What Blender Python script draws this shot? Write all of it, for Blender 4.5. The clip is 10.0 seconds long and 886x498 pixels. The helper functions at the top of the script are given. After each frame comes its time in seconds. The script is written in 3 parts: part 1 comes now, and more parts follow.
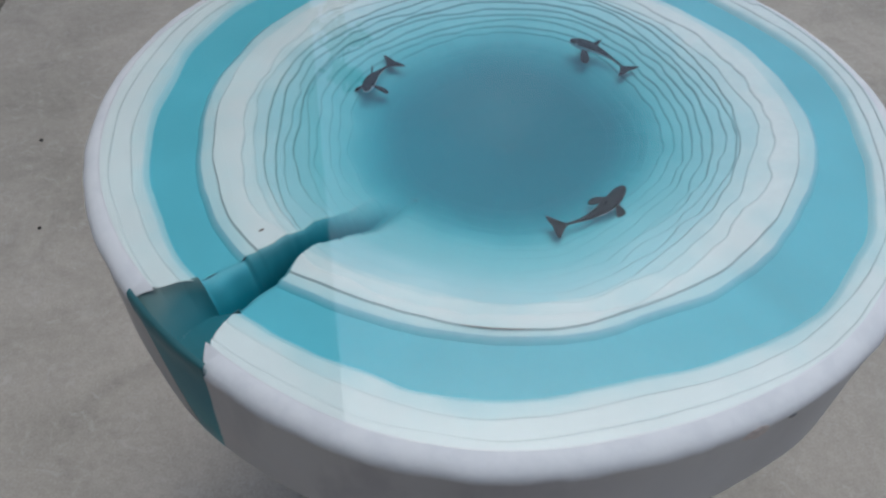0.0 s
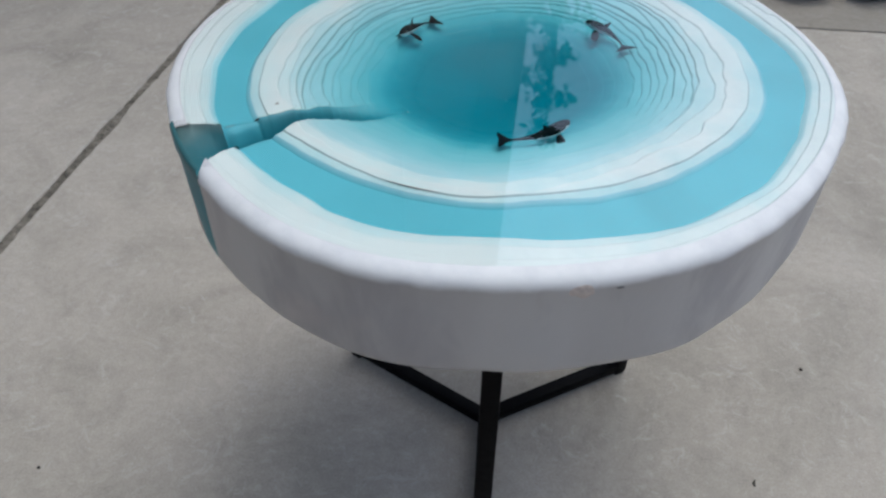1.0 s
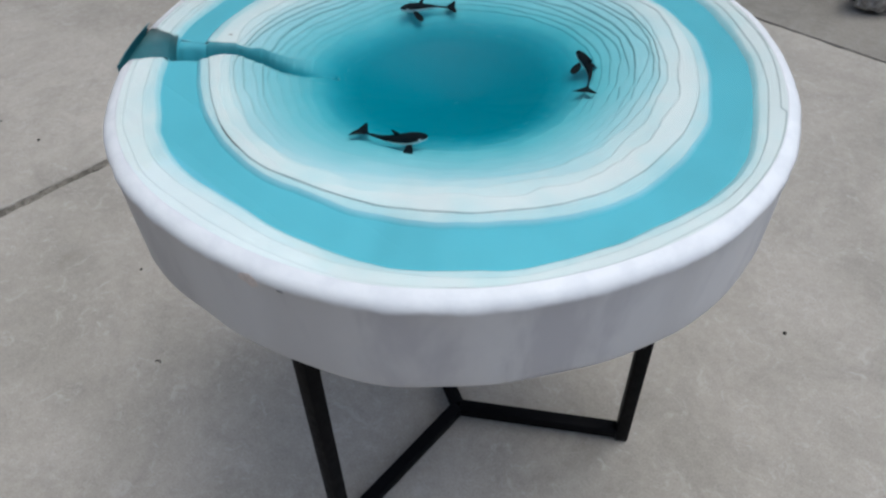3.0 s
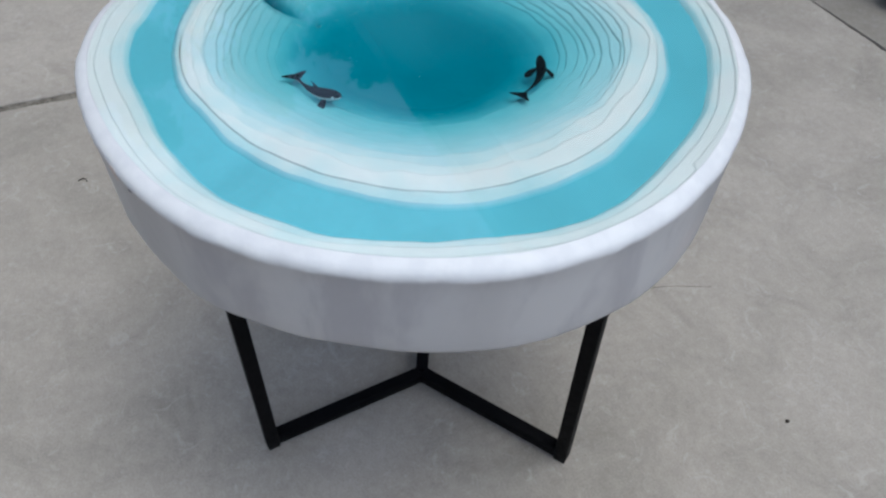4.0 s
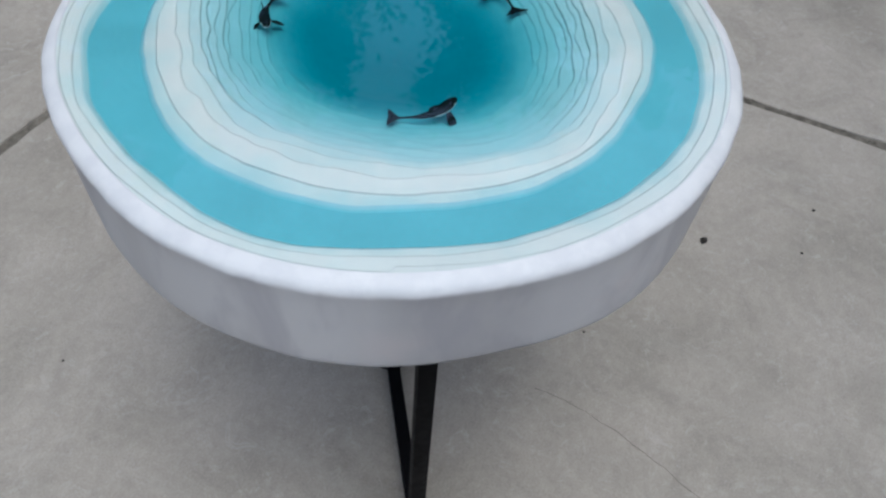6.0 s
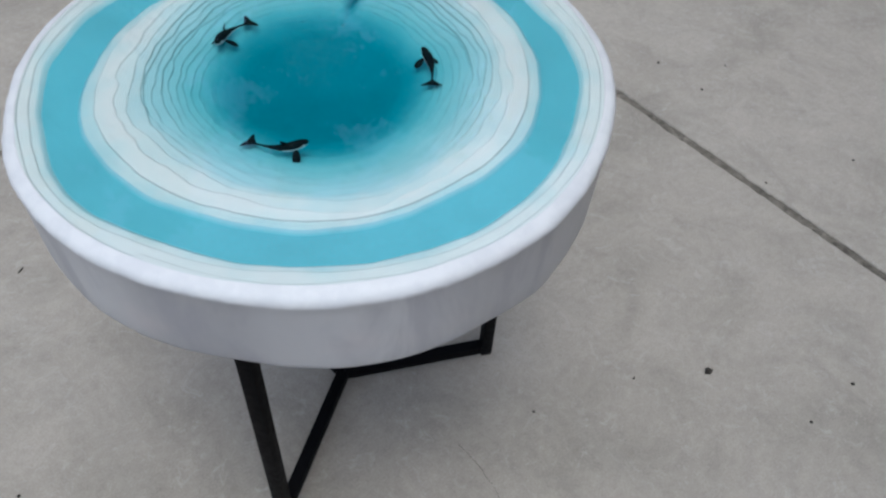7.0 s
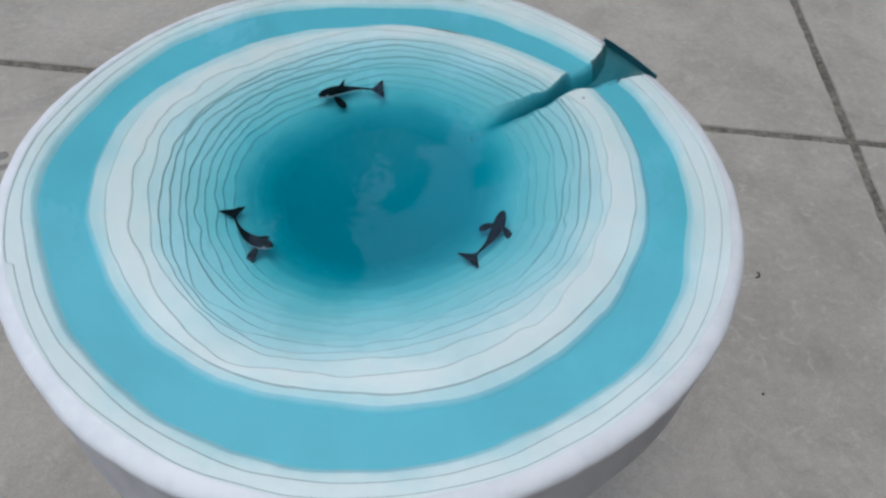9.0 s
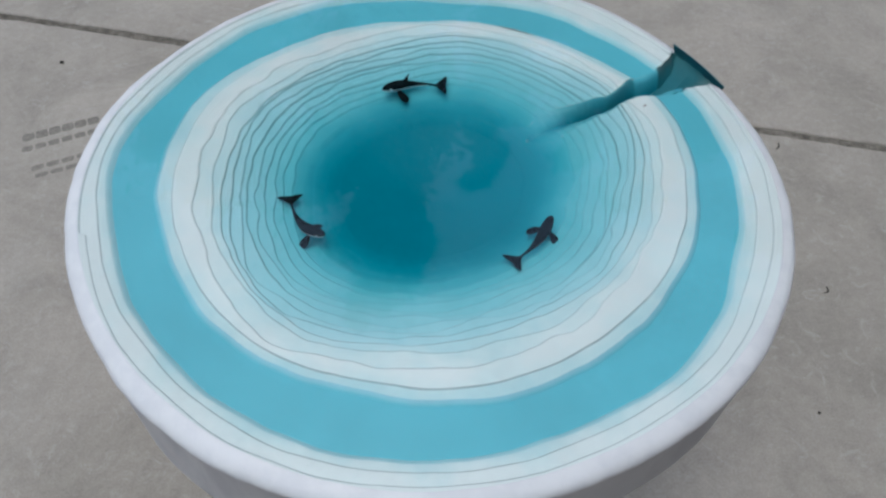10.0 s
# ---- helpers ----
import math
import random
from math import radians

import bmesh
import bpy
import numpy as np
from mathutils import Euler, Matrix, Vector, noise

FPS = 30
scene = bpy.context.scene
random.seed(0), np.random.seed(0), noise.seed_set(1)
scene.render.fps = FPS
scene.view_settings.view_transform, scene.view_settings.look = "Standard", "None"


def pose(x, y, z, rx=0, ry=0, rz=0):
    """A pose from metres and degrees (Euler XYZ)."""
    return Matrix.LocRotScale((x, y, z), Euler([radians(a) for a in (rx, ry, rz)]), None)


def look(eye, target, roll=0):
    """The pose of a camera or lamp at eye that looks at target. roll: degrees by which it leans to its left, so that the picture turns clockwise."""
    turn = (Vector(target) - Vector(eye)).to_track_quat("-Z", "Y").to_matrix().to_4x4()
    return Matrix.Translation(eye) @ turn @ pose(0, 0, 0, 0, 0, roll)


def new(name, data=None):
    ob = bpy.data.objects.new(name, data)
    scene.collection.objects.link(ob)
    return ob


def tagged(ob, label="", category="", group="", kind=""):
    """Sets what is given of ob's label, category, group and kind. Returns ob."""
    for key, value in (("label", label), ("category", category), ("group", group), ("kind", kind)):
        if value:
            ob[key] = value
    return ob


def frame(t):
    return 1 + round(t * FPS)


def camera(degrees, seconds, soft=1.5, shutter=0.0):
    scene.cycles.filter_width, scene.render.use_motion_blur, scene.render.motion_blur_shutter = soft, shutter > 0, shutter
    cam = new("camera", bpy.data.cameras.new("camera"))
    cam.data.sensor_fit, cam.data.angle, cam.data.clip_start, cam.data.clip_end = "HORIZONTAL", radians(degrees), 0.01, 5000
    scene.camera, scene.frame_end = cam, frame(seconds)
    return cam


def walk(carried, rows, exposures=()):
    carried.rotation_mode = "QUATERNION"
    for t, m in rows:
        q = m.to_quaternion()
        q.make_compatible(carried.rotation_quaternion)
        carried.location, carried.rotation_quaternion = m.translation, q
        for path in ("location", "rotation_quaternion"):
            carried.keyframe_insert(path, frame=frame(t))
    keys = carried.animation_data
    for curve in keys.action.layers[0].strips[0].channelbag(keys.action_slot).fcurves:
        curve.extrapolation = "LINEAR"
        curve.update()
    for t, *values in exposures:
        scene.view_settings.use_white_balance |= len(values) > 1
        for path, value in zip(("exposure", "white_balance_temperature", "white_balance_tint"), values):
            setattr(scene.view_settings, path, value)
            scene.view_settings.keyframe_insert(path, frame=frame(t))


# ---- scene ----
cam = camera(58.91, 10.0, soft=2.4)
PATH = [
    (0, (-0.1927, -0.4795, 0.9722), (0.0894, 0.5828, -0.1906), 3.08),
    (0.5, (-0.1223, -0.6092, 0.9783), (-0.0224, 0.5264, -0.1444), 1.45),
    (1, (-0.0264, -0.6847, 0.9732), (-0.1128, 0.4943, -0.1050), 0.48),
    (1.5, (0.1384, -0.7089, 0.9754), (-0.1455, 0.4520, -0.0884), -0.53),
    (2, (0.2598, -0.6838, 0.9561), (-0.1852, 0.4087, -0.1248), -1.05),
    (2.5, (0.3235, -0.5956, 0.9687), (-0.2762, 0.3956, -0.1349), -1.19),
    (2.7, (0.3430, -0.5520, 0.9820), (-0.4790, 0.6170, -0.4170), -1.40),
    (3.8, (0.5670, -0.3450, 1.0240), (-0.5800, 0.3970, -0.4370), 0.60),
    (4, (0.5793, -0.2907, 1.0180), (-0.3694, 0.2276, -0.1615), 1.40),
    (4.5, (0.5875, -0.1470, 1.0189), (-0.4351, 0.1699, -0.1702), 2.99),
    (5, (0.6508, 0.0061, 1.0350), (-0.4005, 0.1132, -0.1664), 4.58),
    (5.2, (0.6810, 0.0720, 1.0520), (-0.6330, 0.1120, -0.4550), 5.00),
    (6.3, (0.5110, 0.3110, 1.0050), (-0.6670, -0.2580, -0.5230), 3.70),
    (6.5, (0.4865, 0.3803, 1.0377), (-0.3997, -0.1738, -0.1738), 2.77),
    (7, (0.3891, 0.5703, 1.0896), (-0.3957, -0.1525, -0.1028), 3.89),
    (7.5, (0.2877, 0.5778, 1.0776), (-0.3679, -0.2730, -0.1084), 5.83),
    (8, (0.1441, 0.5727, 1.0729), (-0.3612, -0.3807, -0.1085), 7.35),
    (8.5, (0.0291, 0.5697, 1.0846), (-0.2726, -0.4537, -0.1078), 6.65),
    (9, (-0.0255, 0.5033, 1.0759), (-0.1415, -0.5403, -0.1314), 5.39),
    (9.5, (-0.0320, 0.4645, 1.0792), (-0.0531, -0.5603, -0.1494), 4.14),
    (10, (-0.0476, 0.5005, 1.0994), (-0.0155, -0.5081, -0.1422), 3.34),
]
EXPOSURES = [(t, stops, 5600 if t < 1 else 5700 if t < 3 else 5580, 1.2) for t, stops in ((0, -0.46), (0.5, -0.24), (1.0, -0.05), (1.5, 0.05), (2.5, 0.06), (4.0, -0.02), (5.0, -0.08), (6.5, -0.13),
                                                  (7.5, -0.08), (8.5, -0.18), (9.0, -0.25), (10.0, -0.32))]
walk(cam, [(t, look(eye, target, roll)) for t, eye, target, roll in PATH], EXPOSURES)

# ---------- light ----------
SUN_AZ, SUN_EL = radians(50), radians(76)
world = bpy.data.worlds.new("overcast_sky")
world.use_nodes = True
scene.world = world
wn = world.node_tree
sky = wn.nodes.new("ShaderNodeTexSky")
sky.sky_type = "NISHITA"
sky.sun_disc = False
sky.sun_elevation = SUN_EL
sky.sun_rotation = radians(90) - SUN_AZ
sky.air_density, sky.dust_density, sky.ozone_density = 1.0, 7.0, 1.0
wn.links.new(sky.outputs["Color"], wn.nodes["Background"].inputs["Color"])
wn.nodes["Background"].inputs["Strength"].default_value = 0.157
sun = new("sun", bpy.data.lights.new("sun", "SUN"))
sun.data.energy, sun.data.angle, sun.data.color = 0.11, radians(30), (1.0, 0.98, 0.95)
sun.matrix_world = look((6 * math.cos(SUN_AZ) * math.cos(SUN_EL), 6 * math.sin(SUN_AZ) * math.cos(SUN_EL), 6 * math.sin(SUN_EL)), (0, 0, 0))


# ---------- materials ----------
class Nodes:
    """Short hand for building a node material."""

    def __init__(self, name):
        self.mat = bpy.data.materials.new(name)
        self.mat.use_nodes = True
        self.tree = self.mat.node_tree
        self.shader = self.tree.nodes["Principled BSDF"]
        self.geo = self.add("ShaderNodeNewGeometry")
        self.info = self.add("ShaderNodeObjectInfo")
        self.coord = self.add("ShaderNodeTexCoord")

    def add(self, kind):
        return self.tree.nodes.new(kind)

    def wire(self, a, b):
        self.tree.links.new(a, b)

    def put(self, **values):
        for key, value in values.items():
            self.shader.inputs[key.replace("_", " ")].default_value = value

    def noise(self, scale, detail=4.0, rough=0.55, stretch=(1, 1, 1), distort=0.0):
        tex = self.add("ShaderNodeTexNoise")
        tex.inputs["Scale"].default_value = scale
        tex.inputs["Detail"].default_value = detail
        tex.inputs["Roughness"].default_value = rough
        tex.inputs["Distortion"].default_value = distort
        m = self.add("ShaderNodeMapping")
        m.inputs["Scale"].default_value = stretch
        self.wire(self.geo.outputs["Position"], m.inputs["Vector"])
        self.wire(m.outputs["Vector"], tex.inputs["Vector"])
        return tex.outputs["Fac"]

    def ramp(self, source, stops, smooth=False):
        r = self.add("ShaderNodeValToRGB")
        els = r.color_ramp.elements
        if smooth:
            r.color_ramp.interpolation = "EASE"
        while len(els) < len(stops):
            els.new(0.5)
        for el, (p, c) in zip(els, stops):
            el.position = p
            el.color = (c, c, c, 1) if isinstance(c, (int, float)) else (*c, 1)
        self.wire(source, r.inputs["Fac"])
        return r.outputs["Color"]

    def mix(self, a, b, fac, mode="MIX"):
        m = self.add("ShaderNodeMix")
        m.data_type, m.blend_type = "RGBA", mode
        sockets = [s for s in m.inputs if s.type == "RGBA"]
        facs = [s for s in m.inputs if s.type == "VALUE"]
        for value, socket in ((a, sockets[0]), (b, sockets[1]), (fac, facs[0])):
            if isinstance(value, bpy.types.NodeSocket):
                self.wire(value, socket)
            elif isinstance(value, (int, float)):
                socket.default_value = value
            else:
                socket.default_value = (*value, 1)
        return [s for s in m.outputs if s.type == "RGBA"][0]

    def math(self, op, a, b=0.0, clamp=False):
        m = self.add("ShaderNodeMath")
        m.operation, m.use_clamp = op, clamp
        for value, socket in ((a, m.inputs[0]), (b, m.inputs[1])):
            if isinstance(value, bpy.types.NodeSocket):
                self.wire(value, socket)
            else:
                socket.default_value = value
        return m.outputs[0]

    def z(self):
        s = self.add("ShaderNodeSeparateXYZ")
        self.wire(self.geo.outputs["Position"], s.inputs[0])
        return s.outputs["Z"]

    def color(self, socket):
        self.wire(socket, self.shader.inputs["Base Color"])
        return self

    def rough(self, socket):
        self.wire(socket, self.shader.inputs["Roughness"])
        return self

    def bump(self, *layers):
        last = None
        for source, strength, distance in layers:
            b = self.add("ShaderNodeBump")
            b.inputs["Strength"].default_value = strength
            b.inputs["Distance"].default_value = distance
            self.wire(source, b.inputs["Height"])
            if last:
                self.wire(last, b.inputs["Normal"])
            last = b.outputs["Normal"]
        self.wire(last, self.shader.inputs["Normal"])
        return self


TOP = 0.604  # height of the resin surface
CX, CY = -0.014, 0.002  # the middle of the table


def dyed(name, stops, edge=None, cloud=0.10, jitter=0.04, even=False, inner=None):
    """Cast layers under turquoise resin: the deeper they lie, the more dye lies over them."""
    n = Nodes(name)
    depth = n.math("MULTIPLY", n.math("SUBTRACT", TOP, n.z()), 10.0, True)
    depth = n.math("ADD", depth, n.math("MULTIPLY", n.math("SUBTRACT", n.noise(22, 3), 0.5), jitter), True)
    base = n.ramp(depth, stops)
    if inner:
        # towards the basin the dye is that of the layers
        off = n.add("ShaderNodeVectorMath")
        off.operation = "SUBTRACT"
        off.inputs[1].default_value = (CX, CY, TOP - 0.025)
        size = n.add("ShaderNodeVectorMath")
        size.operation = "LENGTH"
        n.wire(n.geo.outputs["Position"], off.inputs[0])
        n.wire(off.outputs["Vector"], size.inputs[0])
        base = n.mix(n.ramp(depth, inner), base, n.ramp(size.outputs["Value"], [(0.128, 0.0), (0.20, 1.0)], True))
    veil = n.ramp(n.noise(9, 5, 0.6, (1, 1, 0.3), 0.6), [(0.3, 1 - cloud), (0.7, 1.0)])
    base = n.mix(base, veil, 1.0, "MULTIPLY")
    fine = n.ramp(n.noise(160, 3), [(0.3, 0.96), (0.7, 1.0)])
    base = n.mix(base, fine, 1.0, "MULTIPLY")
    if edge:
        # the cut edge of each sheet is darker, strongest where it is steep
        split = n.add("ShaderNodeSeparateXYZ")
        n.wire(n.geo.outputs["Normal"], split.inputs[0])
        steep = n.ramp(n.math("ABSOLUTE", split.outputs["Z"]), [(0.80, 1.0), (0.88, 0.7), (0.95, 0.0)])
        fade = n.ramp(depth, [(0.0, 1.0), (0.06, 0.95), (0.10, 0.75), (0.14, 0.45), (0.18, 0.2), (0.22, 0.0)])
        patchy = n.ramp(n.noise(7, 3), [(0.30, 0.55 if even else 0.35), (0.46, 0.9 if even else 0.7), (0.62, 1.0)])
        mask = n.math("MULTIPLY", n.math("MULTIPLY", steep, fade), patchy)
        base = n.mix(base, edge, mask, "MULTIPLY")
    n.color(base).put(Roughness=0.45, Specular_IOR_Level=0.2)
    return n.mat


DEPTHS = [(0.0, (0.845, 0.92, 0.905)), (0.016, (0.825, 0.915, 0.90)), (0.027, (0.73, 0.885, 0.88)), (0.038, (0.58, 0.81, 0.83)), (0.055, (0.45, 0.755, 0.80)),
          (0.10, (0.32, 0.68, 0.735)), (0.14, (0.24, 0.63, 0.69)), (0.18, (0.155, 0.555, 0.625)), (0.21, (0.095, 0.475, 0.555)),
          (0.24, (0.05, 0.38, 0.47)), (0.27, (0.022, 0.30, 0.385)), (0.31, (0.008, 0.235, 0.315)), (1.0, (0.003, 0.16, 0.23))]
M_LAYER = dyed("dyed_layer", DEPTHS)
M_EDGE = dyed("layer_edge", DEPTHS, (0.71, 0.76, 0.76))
M_BOLD = dyed("bold_layer_edge", DEPTHS, (0.49, 0.55, 0.55))
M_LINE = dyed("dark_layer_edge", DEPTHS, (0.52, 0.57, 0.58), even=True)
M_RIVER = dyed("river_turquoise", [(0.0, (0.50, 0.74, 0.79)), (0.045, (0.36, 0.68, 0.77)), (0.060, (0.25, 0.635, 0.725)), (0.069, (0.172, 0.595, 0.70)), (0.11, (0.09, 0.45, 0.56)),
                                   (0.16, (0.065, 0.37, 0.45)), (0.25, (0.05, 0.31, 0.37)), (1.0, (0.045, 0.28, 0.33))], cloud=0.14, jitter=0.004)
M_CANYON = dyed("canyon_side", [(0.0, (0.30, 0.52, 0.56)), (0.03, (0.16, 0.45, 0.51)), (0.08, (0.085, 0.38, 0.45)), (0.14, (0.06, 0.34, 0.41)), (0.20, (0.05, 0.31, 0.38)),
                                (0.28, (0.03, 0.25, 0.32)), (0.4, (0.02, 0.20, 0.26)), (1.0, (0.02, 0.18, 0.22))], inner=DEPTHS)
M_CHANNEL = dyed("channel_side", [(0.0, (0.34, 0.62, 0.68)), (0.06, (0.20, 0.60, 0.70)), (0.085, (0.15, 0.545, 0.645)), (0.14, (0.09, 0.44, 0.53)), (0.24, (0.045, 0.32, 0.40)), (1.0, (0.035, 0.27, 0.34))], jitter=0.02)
# the narrow slot's shade is painted into this colour, along with the dye
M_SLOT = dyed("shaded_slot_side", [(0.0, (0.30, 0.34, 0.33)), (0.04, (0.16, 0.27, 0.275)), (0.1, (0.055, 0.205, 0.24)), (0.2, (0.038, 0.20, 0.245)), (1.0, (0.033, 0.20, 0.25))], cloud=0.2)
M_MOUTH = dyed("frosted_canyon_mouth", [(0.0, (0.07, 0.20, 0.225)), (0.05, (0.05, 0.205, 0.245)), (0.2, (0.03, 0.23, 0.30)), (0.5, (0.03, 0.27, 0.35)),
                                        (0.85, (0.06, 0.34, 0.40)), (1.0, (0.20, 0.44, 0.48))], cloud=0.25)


def white_cast():
    n = Nodes("white_cast_resin")
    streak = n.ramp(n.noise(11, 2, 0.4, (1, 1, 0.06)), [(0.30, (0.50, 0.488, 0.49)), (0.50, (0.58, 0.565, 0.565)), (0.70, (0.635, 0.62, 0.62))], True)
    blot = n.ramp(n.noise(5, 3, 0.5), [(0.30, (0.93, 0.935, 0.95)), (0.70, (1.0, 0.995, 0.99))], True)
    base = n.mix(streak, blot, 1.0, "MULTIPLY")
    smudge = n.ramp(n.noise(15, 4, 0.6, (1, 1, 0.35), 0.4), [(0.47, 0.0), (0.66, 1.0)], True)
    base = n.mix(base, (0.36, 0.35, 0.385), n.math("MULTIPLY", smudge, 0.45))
    blush = n.ramp(n.noise(7, 3, 0.5), [(0.56, 0.0), (0.70, 1.0)], True)
    base = n.mix(base, (0.66, 0.58, 0.57), n.math("MULTIPLY", blush, 0.35))
    # skylight on the lip is painted in: near-white above, greyer shaded wall below
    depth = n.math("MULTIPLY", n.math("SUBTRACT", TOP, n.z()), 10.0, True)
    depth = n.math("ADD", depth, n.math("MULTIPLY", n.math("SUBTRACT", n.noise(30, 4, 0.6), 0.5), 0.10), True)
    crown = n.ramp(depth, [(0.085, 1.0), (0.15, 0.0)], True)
    lit_lip = n.ramp(n.noise(38, 4, 0.6), [(0.35, (0.745, 0.755, 0.785)), (0.6, (0.805, 0.812, 0.835))], True)
    n.color(n.mix(base, lit_lip, crown))
    n.rough(n.ramp(n.noise(20, 2), [(0.3, 0.40), (0.7, 0.48)], True))
    n.put(Specular_IOR_Level=0.35)
    n.bump((n.noise(70, 3, 0.5), 0.25, 0.002))
    return n.mat


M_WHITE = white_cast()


def clear(name, tint):
    """Clear resin: see-through, with a polished surface that reflects by its angle."""
    n = Nodes(name)
    see, gloss, both = n.add("ShaderNodeBsdfTransparent"), n.add("ShaderNodeBsdfGlossy"), n.add("ShaderNodeMixShader")
    see.inputs["Color"].default_value = (*tint, 1)
    gloss.inputs["Roughness"].default_value = 0.015
    facing = n.add("ShaderNodeLayerWeight")
    facing.inputs["Blend"].default_value = 0.5
    gain = n.math("ADD", n.math("MULTIPLY", n.math("POWER", facing.outputs["Facing"], 2.2), 0.52), 0.064, True)
    n.wire(gain, both.inputs[0])
    n.wire(see.outputs[0], both.inputs[1])
    n.wire(gloss.outputs[0], both.inputs[2])
    n.wire(both.outputs[0], n.tree.nodes["Material Output"].inputs["Surface"])
    return n.mat


M_CLEAR = clear("clear_resin", (1, 1, 1))


def plain(name, color, rough=0.5, vary=0.12, scale=30, bump=0.0, spec=0.5, metal=0.0):
    n = Nodes(name)
    lo = tuple(c * (1 - vary) for c in color)
    hi = tuple(min(1, c * (1 + vary)) for c in color)
    a = n.ramp(n.noise(scale, 5), [(0.3, lo), (0.7, hi)])
    b = n.ramp(n.noise(scale * 0.12, 3), [(0.3, 1 - vary), (0.7, 1.0)])
    n.color(n.mix(a, b, 1.0, "MULTIPLY"))
    n.rough(n.ramp(n.noise(scale * 1.7, 4), [(0.3, max(0.02, rough - 0.08)), (0.7, min(1, rough + 0.08))]))
    n.put(Specular_IOR_Level=spec, Metallic=metal)
    if bump:
        n.bump((n.noise(scale * 2, 5), 0.6, bump))
    return n.mat


M_BLACK = plain("black_powder_coat", (0.004, 0.004, 0.005), 0.55, 0.2, 60, 0.0004, 0.06)
M_FOOT = plain("black_plastic_foot", (0.01, 0.01, 0.01), 0.6, 0.2, 80)
M_WHALE = plain("black_figurine_paint", (0.004, 0.010, 0.014), 0.7, 0.2, 120, 0.0, 0.04)
M_BELLY = plain("white_figurine_paint", (0.72, 0.76, 0.76), 0.4, 0.08, 120)
M_NICK = plain("grey_nick", (0.22, 0.22, 0.23), 0.6, 0.3, 300)
M_SMEAR = plain("rusty_smear", (0.68, 0.60, 0.565), 0.5, 0.1, 300)
M_BURN = plain("scorched_brown", (0.16, 0.11, 0.08), 0.6, 0.3, 200)


def concrete(name, gain):
    n = Nodes(name)
    grain = n.ramp(n.noise(330, 3, 0.6), [(0.3, 0.87), (0.7, 1.10)])
    sand = n.ramp(n.noise(70, 6, 0.72), [(0.28, (0.361, 0.330, 0.287)), (0.5, (0.398, 0.364, 0.321)), (0.72, (0.435, 0.398, 0.355))])
    cloud = n.ramp(n.noise(1.9, 7, 0.66, (1, 1, 1), 0.5), [(0.28, 0.78), (0.5, 0.97), (0.72, 1.10)])
    wear = n.ramp(n.noise(5.5, 8, 0.72, (1, 1, 1), 0.8), [(0.36, 0.86), (0.50, 1.0), (0.64, 1.08)])
    pale = n.ramp(n.noise(24, 8, 0.82, (1, 1, 1), 1.4), [(0.54, 0.0), (0.64, 1.0)])
    trowel = n.ramp(n.noise(9, 6, 0.7, (1.0, 0.25, 1), 0.9), [(0.55, 0.0), (0.72, 1.0)])
    base = n.mix(n.mix(sand, grain, 1.0, "MULTIPLY"), n.mix(cloud, wear, 1.0, "MULTIPLY"), 1.0, "MULTIPLY")
    base = n.mix(base, (0.505, 0.475, 0.45), n.math("MULTIPLY", pale, 0.52))
    base = n.mix(base, (0.51, 0.49, 0.455), n.math("MULTIPLY", trowel, 0.14))
    pit = n.ramp(n.noise(60, 4, 0.8), [(0.66, 0.0), (0.74, 1.0)])
    base = n.mix(base, (0.20, 0.19, 0.17), n.math("MULTIPLY", pit, 0.45))
    shade = n.ramp(n.info.outputs["Random"], [(0.0, 0.95 * gain), (1.0, 1.03 * gain)])
    n.color(n.mix(base, shade, 1.0, "MULTIPLY"))
    n.rough(n.ramp(n.noise(40, 4), [(0.3, 0.72), (0.7, 0.9)]))
    n.put(Specular_IOR_Level=0.3)
    n.bump((n.noise(300, 4, 0.7), 0.18, 0.001), (n.noise(35, 5, 0.6), 0.3, 0.003))
    return n.mat


M_CONCRETE = concrete("broom_finished_concrete", 1.0)
M_KERB = concrete("weathered_kerb_concrete", 0.72)
M_JOINT = plain("dirt_in_joint", (0.225, 0.205, 0.175), 0.95, 0.4, 70, 0.006, 0.1)
M_SOIL = plain("mulch_soil", (0.07, 0.05, 0.038), 0.95, 0.4, 40, 0.02, 0.1)
M_ROCK = plain("river_rock", (0.50, 0.46, 0.42), 0.85, 0.5, 60, 0.016, 0.2)
M_ROCK_PALE = plain("pale_rock", (0.72, 0.68, 0.63), 0.85, 0.42, 60, 0.016, 0.2)
M_ROCK_DARK = plain("grey_rock", (0.19, 0.18, 0.175), 0.8, 0.35, 18, 0.01, 0.2)
M_STUCCO = plain("house_stucco", (0.16, 0.13, 0.105), 0.9, 0.12, 30, 0.004, 0.1)
M_FASCIA = plain("fascia_paint", (0.13, 0.11, 0.10), 0.6, 0.1, 20)
M_ROOF = plain("roof_shingle", (0.08, 0.075, 0.07), 0.9, 0.3, 25, 0.01, 0.1)
M_BARK = plain("tree_bark", (0.10, 0.075, 0.055), 0.9, 0.3, 12, 0.02, 0.1)
M_DEBRIS = plain("dry_debris", (0.035, 0.028, 0.022), 0.8, 0.4, 200)
M_GRIT = plain("dark_dirt", (0.275, 0.258, 0.23), 0.95, 0.2, 120, 0.002, 0.1)

M_SCUFF = plain("ground_in_dirt", (0.27, 0.25, 0.22), 0.95, 0.3, 90, 0.002, 0.1)


